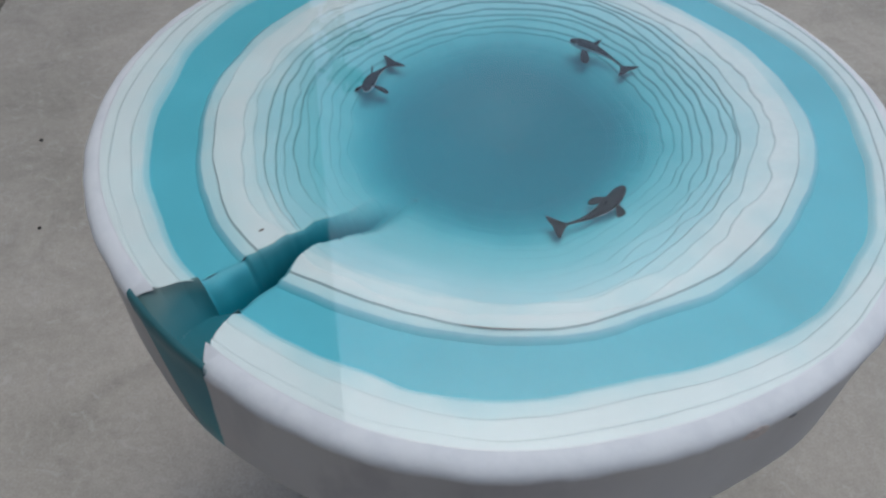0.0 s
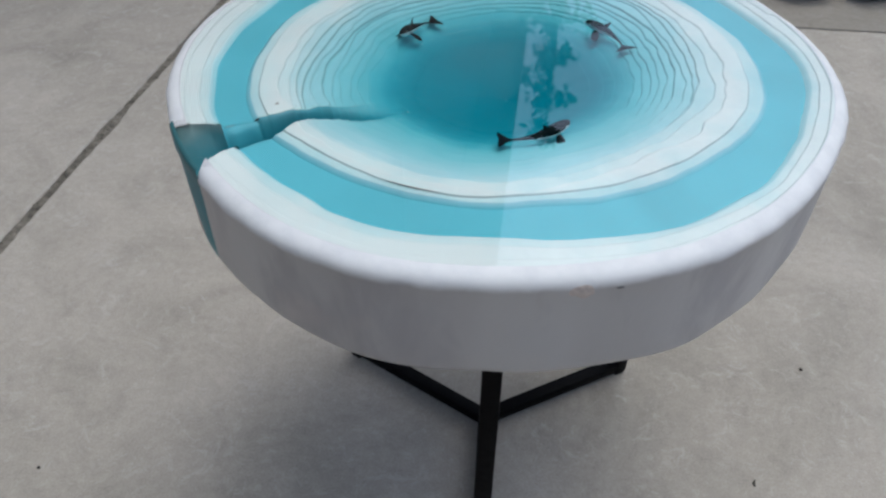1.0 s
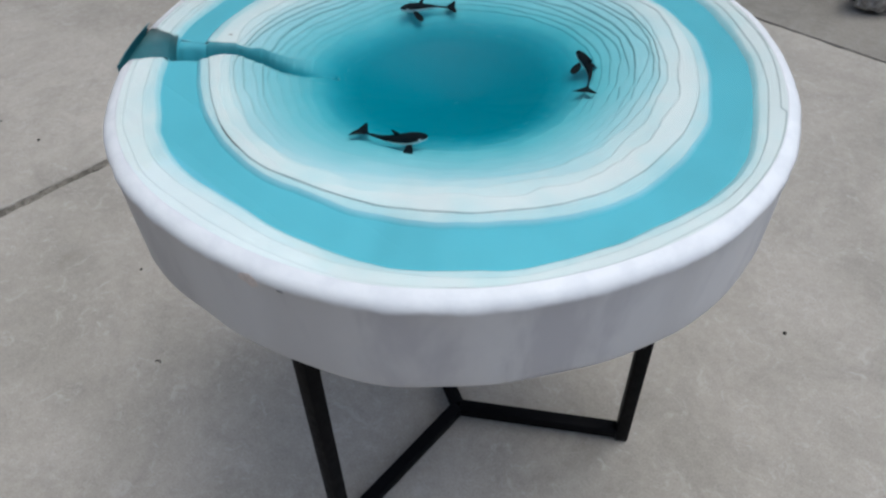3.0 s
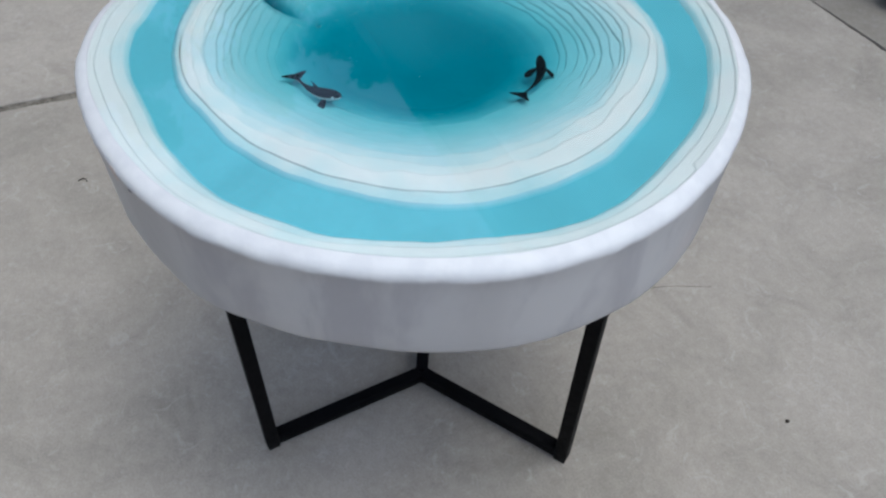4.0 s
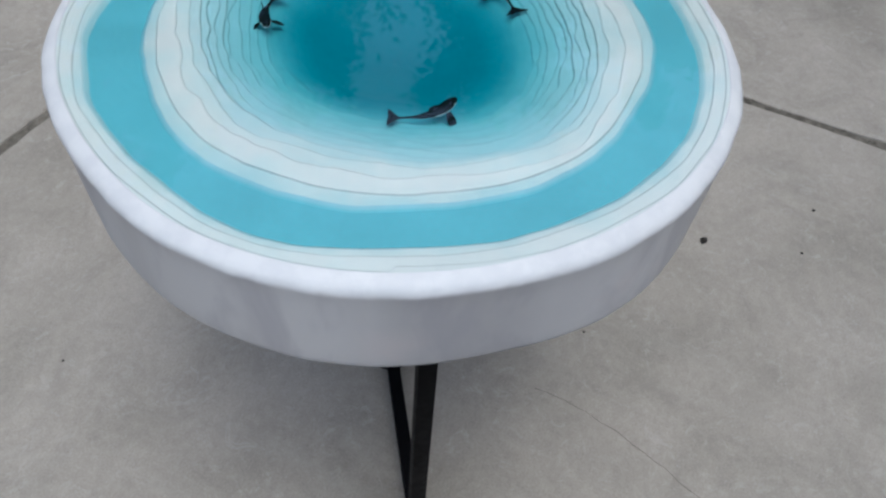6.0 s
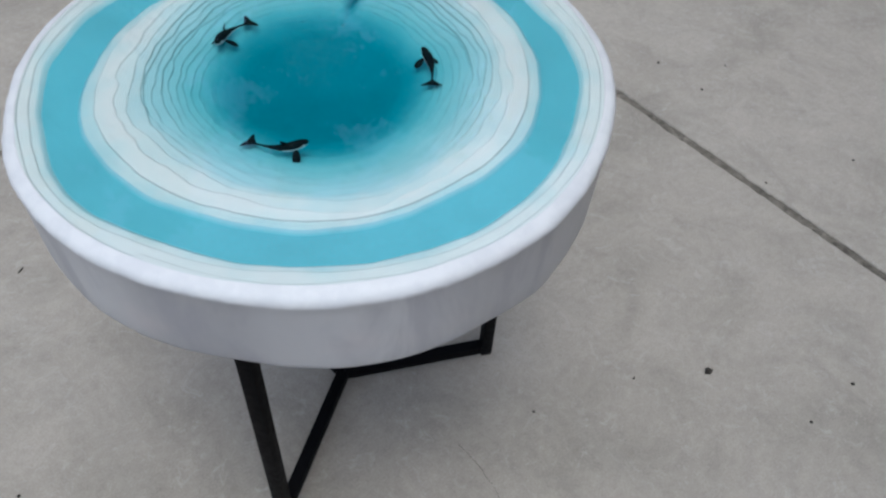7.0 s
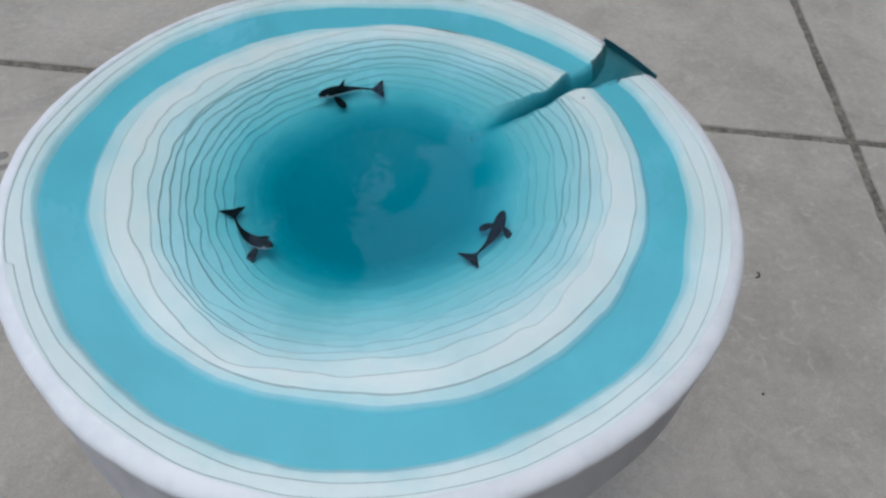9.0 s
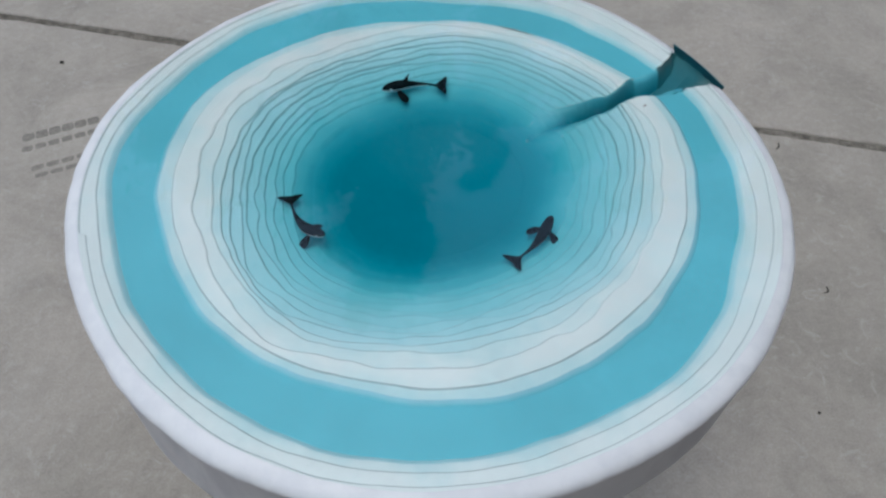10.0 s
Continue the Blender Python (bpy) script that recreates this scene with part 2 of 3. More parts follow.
def foliage():
    n = Nodes("tree_leaf")
    n.color(n.ramp(n.geo.outputs["Random Per Island"], [(0.0, (0.030, 0.055, 0.022)), (0.5, (0.05, 0.085, 0.03)), (1.0, (0.08, 0.11, 0.045))]))
    n.put(Roughness=0.6, Specular_IOR_Level=0.25)
    return n.mat


M_LEAF = foliage()


# ---------- building helpers ----------
def finish(ob, mats, smooth=35):
    for m in mats if isinstance(mats, (list, tuple)) else [mats]:
        ob.data.materials.append(m)
    if smooth:
        ob.data.polygons.foreach_set("use_smooth", [True] * len(ob.data.polygons))
        ob.data.set_sharp_from_angle(angle=radians(smooth))
    ob.data.update()
    return ob


def part(name, bm, material, parent=None, label="", smooth=35):
    """Links a bmesh as ONE mesh object under a thing or under a part."""
    bmesh.ops.recalc_face_normals(bm, faces=bm.faces)
    me = bpy.data.meshes.new(name)
    bm.to_mesh(me)
    bm.free()
    ob = finish(new(name, me), material, smooth)
    if parent:
        ob.parent = parent
    return tagged(ob, label)


def sheet(rows, mat_rows=None, closed=False):
    """A bmesh from rows of points, all rows of one length; mat_rows: a material slot for each strip."""
    bm = bmesh.new()
    grid = [[bm.verts.new(p) for p in row] for row in rows]
    count = len(rows[0])
    for i in range(len(grid) - 1):
        for j in range(count if closed else count - 1):
            k = (j + 1) % count
            f = bm.faces.new((grid[i][j], grid[i][k], grid[i + 1][k], grid[i + 1][j]))
            f.material_index = mat_rows[i] if mat_rows else 0
    return bm


def box(bm, x0, x1, y0, y1, z0, z1, bevel=0.0, m=None):
    made = bmesh.ops.create_cube(bm, size=1)["verts"]
    for v in made:
        v.co = Vector(((x0 + x1) / 2 + v.co.x * (x1 - x0), (y0 + y1) / 2 + v.co.y * (y1 - y0), (z0 + z1) / 2 + v.co.z * (z1 - z0)))
    if bevel:
        edges = list({e for v in made for e in v.link_edges})
        made = bmesh.ops.bevel(bm, geom=edges, offset=bevel, segments=2, affect="EDGES", profile=0.5)["verts"]
    if m:
        bmesh.ops.transform(bm, matrix=m, verts=list({v for v in made}))
    return bm


def tube(points, radii, sides=8):
    rows = []
    for i, p in enumerate(points):
        a, b = Vector(points[max(0, i - 1)]), Vector(points[min(len(points) - 1, i + 1)])
        q = (b - a).to_track_quat("Z", "Y")
        rows.append([Vector(p) + q @ Vector((math.cos(t) * radii[i], math.sin(t) * radii[i], 0)) for t in (2 * math.pi * k / sides for k in range(sides))])
    bm = sheet(rows, closed=True)
    bm.verts.ensure_lookup_table()
    n = len(bm.verts)
    bm.faces.new([bm.verts[k] for k in range(sides)])
    bm.faces.new([bm.verts[k] for k in range(n - sides, n)])
    return bm


# ---------- ground ----------
part("ground", box(bmesh.new(), -300, 300, -300, 300, -0.6, -0.0050), M_JOINT)
tagged(bpy.data.objects["ground"], "dark packed dirt under the concrete slabs", "ground", kind="structure")

CROSS = Vector((-1.033, -0.747, 0))
U, V = Vector((0.994, -0.110, 0)), Vector((0.108, 0.994, 0))


def kerb_y(x, off=0.0):
    return 1.342 - 0.03 * (x - 0.6) + off


def on_kerb(p, off=0.0):
    """The point where the line from p along V meets the kerb's front."""
    k = (kerb_y(p.x, off) - p.y) / (V.y + 0.03 * V.x)
    return p + V * k


pavement = tagged(new("pavement"), "pale grey broom-finished concrete slabs with dirty joints", "pavement", kind="structure")
GAP = 0.0094


def slab(corners, thick=0.15):
    """A cast slab, with a ragged rounded arris along its joints."""
    bm = bmesh.new()
    mid = sum(corners, Vector()) / 4
    ring = []
    for i in range(4):
        a, b = corners[i], corners[(i + 1) % 4]
        steps = max(2, int((b - a).length / 0.012))
        for s in range(steps):
            p = a.lerp(b, s / steps)
            w = noise.noise(p * 9) * 0.0030 + noise.noise(p * 37) * 0.0030 + noise.noise(p * 90) * 0.0022 + 0.012 * max(0.0, noise.noise(p * 13 + Vector((3, 1, 0))) - 0.42)
            ring.append(p + (mid - p).normalized() * w)
    rows = [[Vector((p.x, p.y, -thick)) for p in ring], [Vector((p.x, p.y, -0.009)) for p in ring],
            [p + (mid - p).normalized() * 0.0012 + Vector((0, 0, -0.0026)) for p in ring],
            [p + (mid - p).normalized() * 0.0055 for p in ring]]
    bm = sheet(rows, closed=True)
    bm.verts.ensure_lookup_table()
    n = len(ring)
    bm.faces.new(bm.verts[3 * n:4 * n])
    return part("slab", bm, M_CONCRETE, pavement, smooth=0)


U_LINES, V_LINES = (-7.6, -5.2, -2.6, 0.0, 2.75, 5.4, 8.0), (-7.4, -4.9, -2.45, 0.0)
for a, b in zip(U_LINES, U_LINES[1:]):
    for c, d in zip(V_LINES, V_LINES[1:]):
        slab([CROSS + U * (a + GAP) + V * (c + GAP), CROSS + U * (b - GAP) + V * (c + GAP), CROSS + U * (b - GAP) + V * (d - GAP), CROSS + U * (a + GAP) + V * (d - GAP)])
    p, q = CROSS + U * (a + GAP) + V * GAP, CROSS + U * (b - GAP) + V * GAP
    slab([p, q, on_kerb(q, 0.001), on_kerb(p, 0.001)])
    p, q = on_kerb(p, -0.001), on_kerb(q, -0.001)
    kerb_piece = slab([p, q, q + V * 0.235, p + V * 0.235])
    kerb_piece.name = "kerb"
    kerb_piece.data.materials[0] = M_KERB
    kerb_piece.location.z = 0.003

# clods of dirt lying in the joints
rnd = random.Random(3)
verts, faces = [], []
for k in range(900):
    if k % 2:
        p = CROSS + U * rnd.uniform(-1.6, 2.4) + V * rnd.uniform(-0.0085, 0.0085)
    else:
        p = CROSS + V * rnd.uniform(-1.2, 2.0) + U * rnd.uniform(-0.0085, 0.0085)
    size = rnd.uniform(0.0018, 0.0055)
    i = len(verts)
    for d in ((1, 0, 0), (0, 1, 0), (-1, 0, 0), (0, -1, 0), (0, 0, 1), (0, 0, -1)):
        verts.append(p + Vector((d[0] * size * rnd.uniform(0.6, 1.2), d[1] * size * rnd.uniform(0.6, 1.2), d[2] * size * 0.7 - 0.0042)))
    for a, b in ((0, 1), (1, 2), (2, 3), (3, 0)):
        faces += [(i + a, i + b, i + 4), (i + b, i + a, i + 5)]
me = bpy.data.meshes.new("joint_dirt")
me.from_pydata(verts, [], faces)
tagged(finish(new("joint_dirt", me), M_JOINT, 60), "clods of dark dirt lodged in the slab joints", "dirt", kind="stuff")

bed = bmesh.new()
bmesh.ops.create_grid(bed, x_segments=120, y_segments=24, size=1)
for v in bed.verts:
    x = v.co.x * 8.0
    y = kerb_y(x, 0.24) + (v.co.y + 1) * 1.3
    v.co = Vector((x, y, 0.012 + 0.010 * noise.noise(Vector((x * 3, y * 3, 0))) + 0.006 * noise.noise(Vector((x * 14, y * 14, 4)))))
tagged(part("mulch_bed", bed, M_SOIL), "dark mulch bed behind the concrete kerb", "planting bed", kind="structure")


# ---------- the table ----------
RIM = (313.9, -7.0, 0.8, 1.4, 3.3, 0.4, 0.2, 1.1, -1.3, 0.0, 1.1, 0.8, 0.2, 0.1, -0.6, -0.1, 0.0)
RIVER_OUT = (272.3, -2.1, 3.3, 2.1, 1.5, 0.7, -2.7, -0.2, -0.3, 1.0, 1.3, 0.9, 1.5, 0.9, -0.9, -0.2, 0.2, 0.3, 0.6, 1.2, -0.4)
RIVER_IN = (232.6, -5.1, 2.8, 5.1, 3.4, 0.7, -3.1, 0.4, 0.5, 0.1, -1.2, -0.2, -0.2, 0.9, 0.4, -0.9, -0.2, -0.3, 0.5, 0.1, -0.2)
RING = (188.8, -8.6, -1.8, -1.9, 10.7, -0.4, -1.0, -0.9, -2.3, 0.5, -2.0, -1.4, 0.4, 1.0, 0.0, -0.1, -0.2)


def wave(c, t):
    """A closed outline: a mean radius and its harmonics, in millimetres."""
    r = c[0]
    for k in range(1, (len(c) - 1) // 2 + 1):
        r += c[2 * k - 1] * math.cos(k * t) + c[2 * k] * math.sin(k * t)
    return r / 1000


def wob(t, seed, size):
    """Fine hand-cut unevenness of an outline."""
    p = Vector((math.cos(t) * 5, math.sin(t) * 5, seed * 7.3))
    return size * (noise.noise(p) + 0.34 * noise.noise(p * 2.3) + 0.10 * noise.noise(p * 6))


def drift(t, seed, size):
    """The slow wandering of a sheet's edge, by which edges draw together and part."""
    return 2.4 * max(0.0, size - 0.0026) * noise.noise(Vector((math.cos(t) * 1.7, math.sin(t) * 1.7, seed * 3.1)))


def blend(c1, c2, f, seed, size=0.0022):
    return lambda t: wave(c1, t) * (1 - f) + wave(c2, t) * f + wob(t, seed, size) + drift(t, seed, size)


def shrink(f, seed, size=0.0018):
    def r(t):
        return wave(RING, t) * f + wob(t, seed, size * (0.4 + 0.6 * f)) + drift(t, seed, size)
    return r


def notched(r):
    """The sheet that ends with a small step beside the rim."""
    def f(t):
        d = math.degrees(t) % 360
        return r(t) + (0.004 * math.exp(-((22.5 - d) / 9.0) ** 2) if d < 22.5 else -0.003 * math.exp(-((d - 22.5) / 14.0) ** 2))
    return f


LIP = 0.014
rim_r = lambda t: wave(RIM, t) + wob(t, 1, 0.0007)
# each layer: its outer outline, its depth there, its depth at its inner edge, in millimetres, and the width of its inner riser
LAYERS = [
    (lambda t: rim_r(t) - LIP, 0.5, 0.7, 1.0),
    (notched(blend(RIM, RIVER_OUT, 0.43, 2)), 1.5, 1.8, 1.0),
    (blend(RIM, RIVER_OUT, 0.72, 3), 2.6, 3.2, 4.6),
    (blend(RIM, RIVER_OUT, 1.0, 4, 0.0030), 7.2, 7.2, 4.6),
    (blend(RIVER_IN, RING, 0.0, 5, 0.0030), 4.0, 3.4, 1.1),
    (blend(RIVER_IN, RING, 0.22, 6), 2.3, 1.6, 1.1),
    (blend(RIVER_IN, RING, 0.62, 7, 0.007), 2.6, 2.8, 0.9),
    (blend(RIVER_IN, RING, 0.84, 8, 0.005), 3.6, 3.8, 0.9),
    (blend(RIVER_IN, RING, 1.0, 9, 0.0035), 4.9, 5.2, 1.0),
    (shrink(0.963, 20, 0.0045), 6.4, 6.7, 0.9),
    (shrink(0.925, 10, 0.005), 8.0, 8.4, 1.0),
    (shrink(0.885, 21, 0.004), 10.0, 10.4, 0.9),
    (shrink(0.845, 11, 0.005), 11.9, 12.3, 1.0),
    (shrink(0.805, 22, 0.004), 13.8, 14.2, 0.9),
    (shrink(0.765, 12, 0.004), 15.6, 16.1, 1.0),
    (shrink(0.720, 23, 0.003), 17.5, 18.1, 1.0),
    (shrink(0.68, 13, 0.004), 19.5, 21.5, 1.4),
    (shrink(0.63, 14, 0.003), 21.8, 24.6, 1.4),
    (shrink(0.58, 15, 0.003), 24.8, 27.8, 1.4),
    (shrink(0.52, 16), 28.0, 31.3, 1.0),
]


def below(f, g):
    """An outline that never comes nearer than a millimetre and a half to the one outside it."""
    return lambda t: min(f(t), g(t) - 0.0016)


LAYERS = [LAYERS[0]] + [(below(b[0], a[0]), *b[1:]) for a, b in zip(LAYERS, LAYERS[1:])]
END_R = shrink(0.45, 19)  # where the smooth basin begins
RIVER = 3


def interp(x, xs, ys):
    return float(np.interp(x, xs, ys))


def side_a(r):
    """The canyon's two upper edges and its floor, by radius. It opens like a fan where it meets the basin."""
    rough = 0.9 * noise.noise(Vector((r * 60, 0, 3))) * interp(r, (0.13, 0.16, 0.27, 0.288), (0, 1, 1, 0))
    return radians(interp(r, (0.114, 0.118, 0.124, 0.138, 0.165, 0.205, 0.228, 0.248, 0.277, 0.301, 0.315),
                          (-143.0, -147.5, -150.0, -150.6, -149.2, -149.4, -148.8, -150.0, -150.6, -151.6, -153.4)) + rough)


def side_b(r):
    rough = 0.6 * noise.noise(Vector((r * 45, 5, 3))) * interp(r, (0.13, 0.16, 0.27, 0.288), (0, 1, 1, 0))
    return radians(interp(r, (0.114, 0.118, 0.124, 0.138, 0.162, 0.184, 0.205, 0.227, 0.24, 0.282, 0.30, 0.315),
                          (-143.0, -139.5, -137.0, -136.4, -138.6, -142.0, -144.0, -143.6, -142.4, -142.6, -141.6, -139.2)) + rough)


def floor_a(r):
    return side_a(r) + (side_b(r) - side_a(r)) * interp(r, (0.12, 0.25, 0.285, 0.32), (0.46, 0.50, 0.45, 0.62))


def floor_b(r):
    return side_b(r) - (side_b(r) - side_a(r)) * interp(r, (0.12, 0.25, 0.285, 0.32), (0.46, 0.34, 0.20, 0.10))


def floor_z(r):
    return TOP - interp(r, (0.114, 0.122, 0.138, 0.16, 0.184, 0.21, 0.235, 0.25, 0.282, 0.32), (0.0236, 0.0230, 0.0242, 0.0268, 0.031, 0.036, 0.038, 0.036, 0.024, 0.010))


def at(r, t, z):
    return Vector((CX + r * math.cos(t), CY + r * math.sin(t), z))


def arc(rfun, off, nominal, depth_fun, count=420, taper=0.0):
    """Points along an outline, from the canyon's one side round to the other."""
    r0 = nominal
    a, b = side_a(r0) + 2 * math.pi, side_b(r0)
    if taper:
        a += (floor_a(r0) - side_a(r0)) * taper
        b += (floor_b(r0) - side_b(r0)) * taper
    return [at(rfun(t) + off, t, depth_fun(t)) for t in (b + (a - b) * k / count for k in range(count + 1))]


side_table = tagged(new("side_table"), "round white and turquoise resin side table on black metal legs", "side table")
MID = radians(-145)

# the white outer wall and underside
profile = [(-LIP, 0.0005), (-0.0105, 0.0014), (-0.0065, 0.0030), (-0.0030, 0.0052), (-0.0008, 0.0082), (0.0, 0.0120), (-0.0008, 0.0160), (-0.0016, 0.03),
           (-0.0022, 0.055), (-0.0030, 0.080), (-0.0036, 0.098), (-0.0044, 0.1025), (-0.0070, 0.104)]


def wall_r(t, off, d):
    carve = interp(d, (0.0008, 0.004, 0.013, 0.03), (0, 1, 1, 0.2)) * 0.0013
    return carve * (noise.noise(Vector((math.cos(t) * 7, math.sin(t) * 7, 4 + d * 60))) + 0.5 * noise.noise(Vector((math.cos(t) * 22, math.sin(t) * 22, 9 + d * 90)))) + rim_r(t) + off + d * (0.035 * noise.noise(Vector((math.cos(t) * 3, math.sin(t) * 3, 11))) + 0.006 * noise.noise(Vector((math.cos(t) * 9, math.sin(t) * 9, 2))))


rows = []
for off, d in profile:
    rows.append(arc(lambda t: wall_r(t, off, d), 0.0, 0.315 + (off if d < 0.012 else 0.0), lambda t: TOP - d, 420, d / 0.104))
for f in (0.7, 0.3, 0.02):
    rows.append(arc(lambda t: wall_r(t, -0.012, 0.104) * f, 0.0, 0.32, lambda t: TOP - 0.104, 420, 1.0))
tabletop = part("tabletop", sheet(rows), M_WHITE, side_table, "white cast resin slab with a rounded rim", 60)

# the cast layers, one sheet after the other from the rim inwards
for i, (outer, d0, d1, riser) in enumerate(LAYERS):
    nxt, dn = (LAYERS[i + 1][0], LAYERS[i + 1][1]) if i + 1 < len(LAYERS) else (END_R, 31.4)
    nominal = outer(MID)
    rows, mats = [], []
    width = riser / 1000
    for f in (0.0, 0.35, 0.7, 0.9, 1.0):
        rows.append(arc(lambda t: outer(t) * (1 - f) + (nxt(t) + width) * f, 0.0, nominal * (1 - f) + nxt(MID) * f,
                        lambda t: TOP - (d0 + (d1 - d0) * f) / 1000 + 0.0003 * noise.noise(Vector((math.cos(t) * 12, math.sin(t) * 12, i))) * (0 if i == 0 else 1)))
        mats.append(0)
    mats[-1] = 1
    rows.append(arc(nxt, width * 0.35, nxt(MID), lambda t: TOP - (d1 + (dn - d1) * 0.75) / 1000))
    rows.append(arc(nxt, 0.0, nxt(MID), lambda t: TOP - dn / 1000))
    mats.append(1)
    bank = i in (RIVER - 1, RIVER)
    if i == RIVER:
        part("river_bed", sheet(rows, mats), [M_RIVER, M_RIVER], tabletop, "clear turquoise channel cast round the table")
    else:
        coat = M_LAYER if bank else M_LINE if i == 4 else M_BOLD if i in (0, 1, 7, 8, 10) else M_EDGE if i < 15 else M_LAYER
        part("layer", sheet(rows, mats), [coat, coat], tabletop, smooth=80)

# the smooth deep basin in the middle
rows = []
for k in range(14):
    f = k / 13
    rows.append([at(max(0.0005, END_R(t) * (1 - f)), t, TOP - 0.0314 - 0.020 * f * (1.5 - 0.5 * f)) for t in (2 * math.pi * j / 240 for j in range(240))])
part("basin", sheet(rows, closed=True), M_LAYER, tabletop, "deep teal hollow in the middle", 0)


def layer_z(r, t):
    """The height of the layers at a radius."""
    for i, (outer, d0, d1, riser) in enumerate(LAYERS):
        o = outer(t)
        n = LAYERS[i + 1][0](t) if i + 1 < len(LAYERS) else END_R(t)
        if r >= n:
            f = min(1, max(0, (o - r) / (o - n)))
            return TOP - (d0 + (d1 - d0) * f) / 1000
    return TOP - 0.0314


# the canyon: two walls and a floor
def canyon_z(r, t):
    """The upper end of a canyon wall: the layers, and past them the rounded rim."""
    off = r - rim_r(t)
    if off > -LIP:
        return TOP - interp(off, [p[0] for p in profile[:6]], [p[1] for p in profile[:6]])
    return layer_z(r, t)


INNER = 0.1145
rs = [k / 170 for k in range(171)]
for top, low, drop in ((side_a, floor_a, 2.2), (side_b, floor_b, 2.2)):
    rows = []
    for k in range(9):
        f = k / 8
        row = []
        for s in rs:
            r = INNER + (rim_r(top(0.32)) - 0.0006 - INNER) * s
            ta = top(r)
            z0 = canyon_z(r, ta) - 0.0001
            lean = min(1, max(0, f + 0.10 * math.sin(f * math.pi) * noise.noise(Vector((r * 40, f * 3, 1)))))
            row.append(at(r, ta + (low(r) - ta) * lean, z0 + (min(z0 - 0.001, floor_z(r)) - z0) * (f ** interp(r, (0.272, 0.29), (drop, 0.8)))))
        rows.append(row)
    bm = sheet(rows)
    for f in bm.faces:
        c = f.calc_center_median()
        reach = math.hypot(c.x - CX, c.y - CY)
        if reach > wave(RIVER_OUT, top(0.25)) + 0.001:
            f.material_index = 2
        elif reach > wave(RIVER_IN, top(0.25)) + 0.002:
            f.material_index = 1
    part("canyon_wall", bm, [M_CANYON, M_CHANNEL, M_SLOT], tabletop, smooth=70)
rows = []
for k in range(7):
    f = k / 6
    row = []
    for s in rs:
        r = INNER + (rim_r(MID) - 0.0006 - INNER) * s
        t = floor_a(r) + (floor_b(r) - floor_a(r)) * f
        row.append(at(r, t, min(floor_z(r), layer_z(r, t) - 0.001) + 0.0006 * noise.noise(Vector((r * 50, f * 2, 5)))))
    rows.append(row)
bm = sheet(rows)
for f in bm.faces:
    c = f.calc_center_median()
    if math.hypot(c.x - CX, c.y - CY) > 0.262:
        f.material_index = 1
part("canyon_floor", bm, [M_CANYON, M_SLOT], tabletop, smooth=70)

# clear resin over all, and its bare side in the canyon's mouth
def cover_r(t):
    """The clear cover ends inside the white lip, but reaches the very edge in the canyon's mouth."""
    turn = t if t < math.pi else t - 2 * math.pi
    return rim_r(t) - (0.0035 if side_a(0.315) < turn < side_b(0.315) else LIP - 0.001)


rows = [[at(cover_r(t) * f, t, TOP) for t in (2 * math.pi * j / 720 for j in range(720))] for f in (1.0, 0.9, 0.6, 0.2, 0.005)]
part("resin_surface", sheet(rows, closed=True), M_CLEAR, tabletop, "polished clear resin over the whole top")
rows = []
for off, d in [(-0.0035, 0.0), (-0.0014, 0.0005), (-0.0003, 0.0020), (0.0, 0.0045)] + profile[5:-1]:
    taper = d / 0.104
    a = side_a(0.32) + (floor_a(0.32) - side_a(0.32)) * taper
    b = side_b(0.32) + (floor_b(0.32) - side_b(0.32)) * taper
    rows.append([at(wall_r(t, off, d), t, TOP - d) for t in (a + (b - a) * k / 24 for k in range(25))])
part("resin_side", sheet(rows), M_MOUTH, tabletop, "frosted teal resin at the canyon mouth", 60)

# scorched sliver along one layer
h1 = LAYERS[5][0]
pts = [at(h1(t) + 0.001, t, TOP - 0.0018) for t in (radians(-114 + 11 * k / 16) for k in range(17))]
part("scorch_line", tube(pts, [0.00042 * math.sin(math.pi * (0.12 + 0.84 * k / 16)) for k in range(17)], 6), M_BURN, tabletop, "thin brown scorched line")
part("scorch_line", tube([at(0.226 + 0.002 * k, radians(-152.6), TOP - 0.0016) for k in range(3)], [0.0004, 0.0007, 0.0003], 6), M_BURN, tabletop)

# a dark nick in the rim, with a rusty smear beside it
for deg, size, mat, word in ((-74.5, 0.0016, M_NICK, "dark nick in the white rim"), (-79.5, 0.0045, M_SMEAR, "faint rusty smear on the white rim")):
    t = radians(deg)
    bm = bmesh.new()
    bmesh.ops.create_icosphere(bm, subdivisions=3, radius=1)
    for v in bm.verts:
        v.co *= 1 + 0.4 * noise.noise(v.co * 1.9 + Vector((deg, 0, 0)))
    place = Matrix.Translation(at(wall_r(t, 0, 0.012) - 0.0003, t, TOP - 0.0145)) @ pose(0, 0, 0, 0, 0, deg) @ Matrix.Diagonal((0.0007, size * 1.8, size * (1.3 if mat == M_SMEAR else 0.6), 1))
    bmesh.ops.transform(bm, matrix=place, verts=bm.verts)
    part("blemish", bm, mat, tabletop, word)

# legs and floor spokes of square tube
TUBE, REACH = 0.0185, 0.246
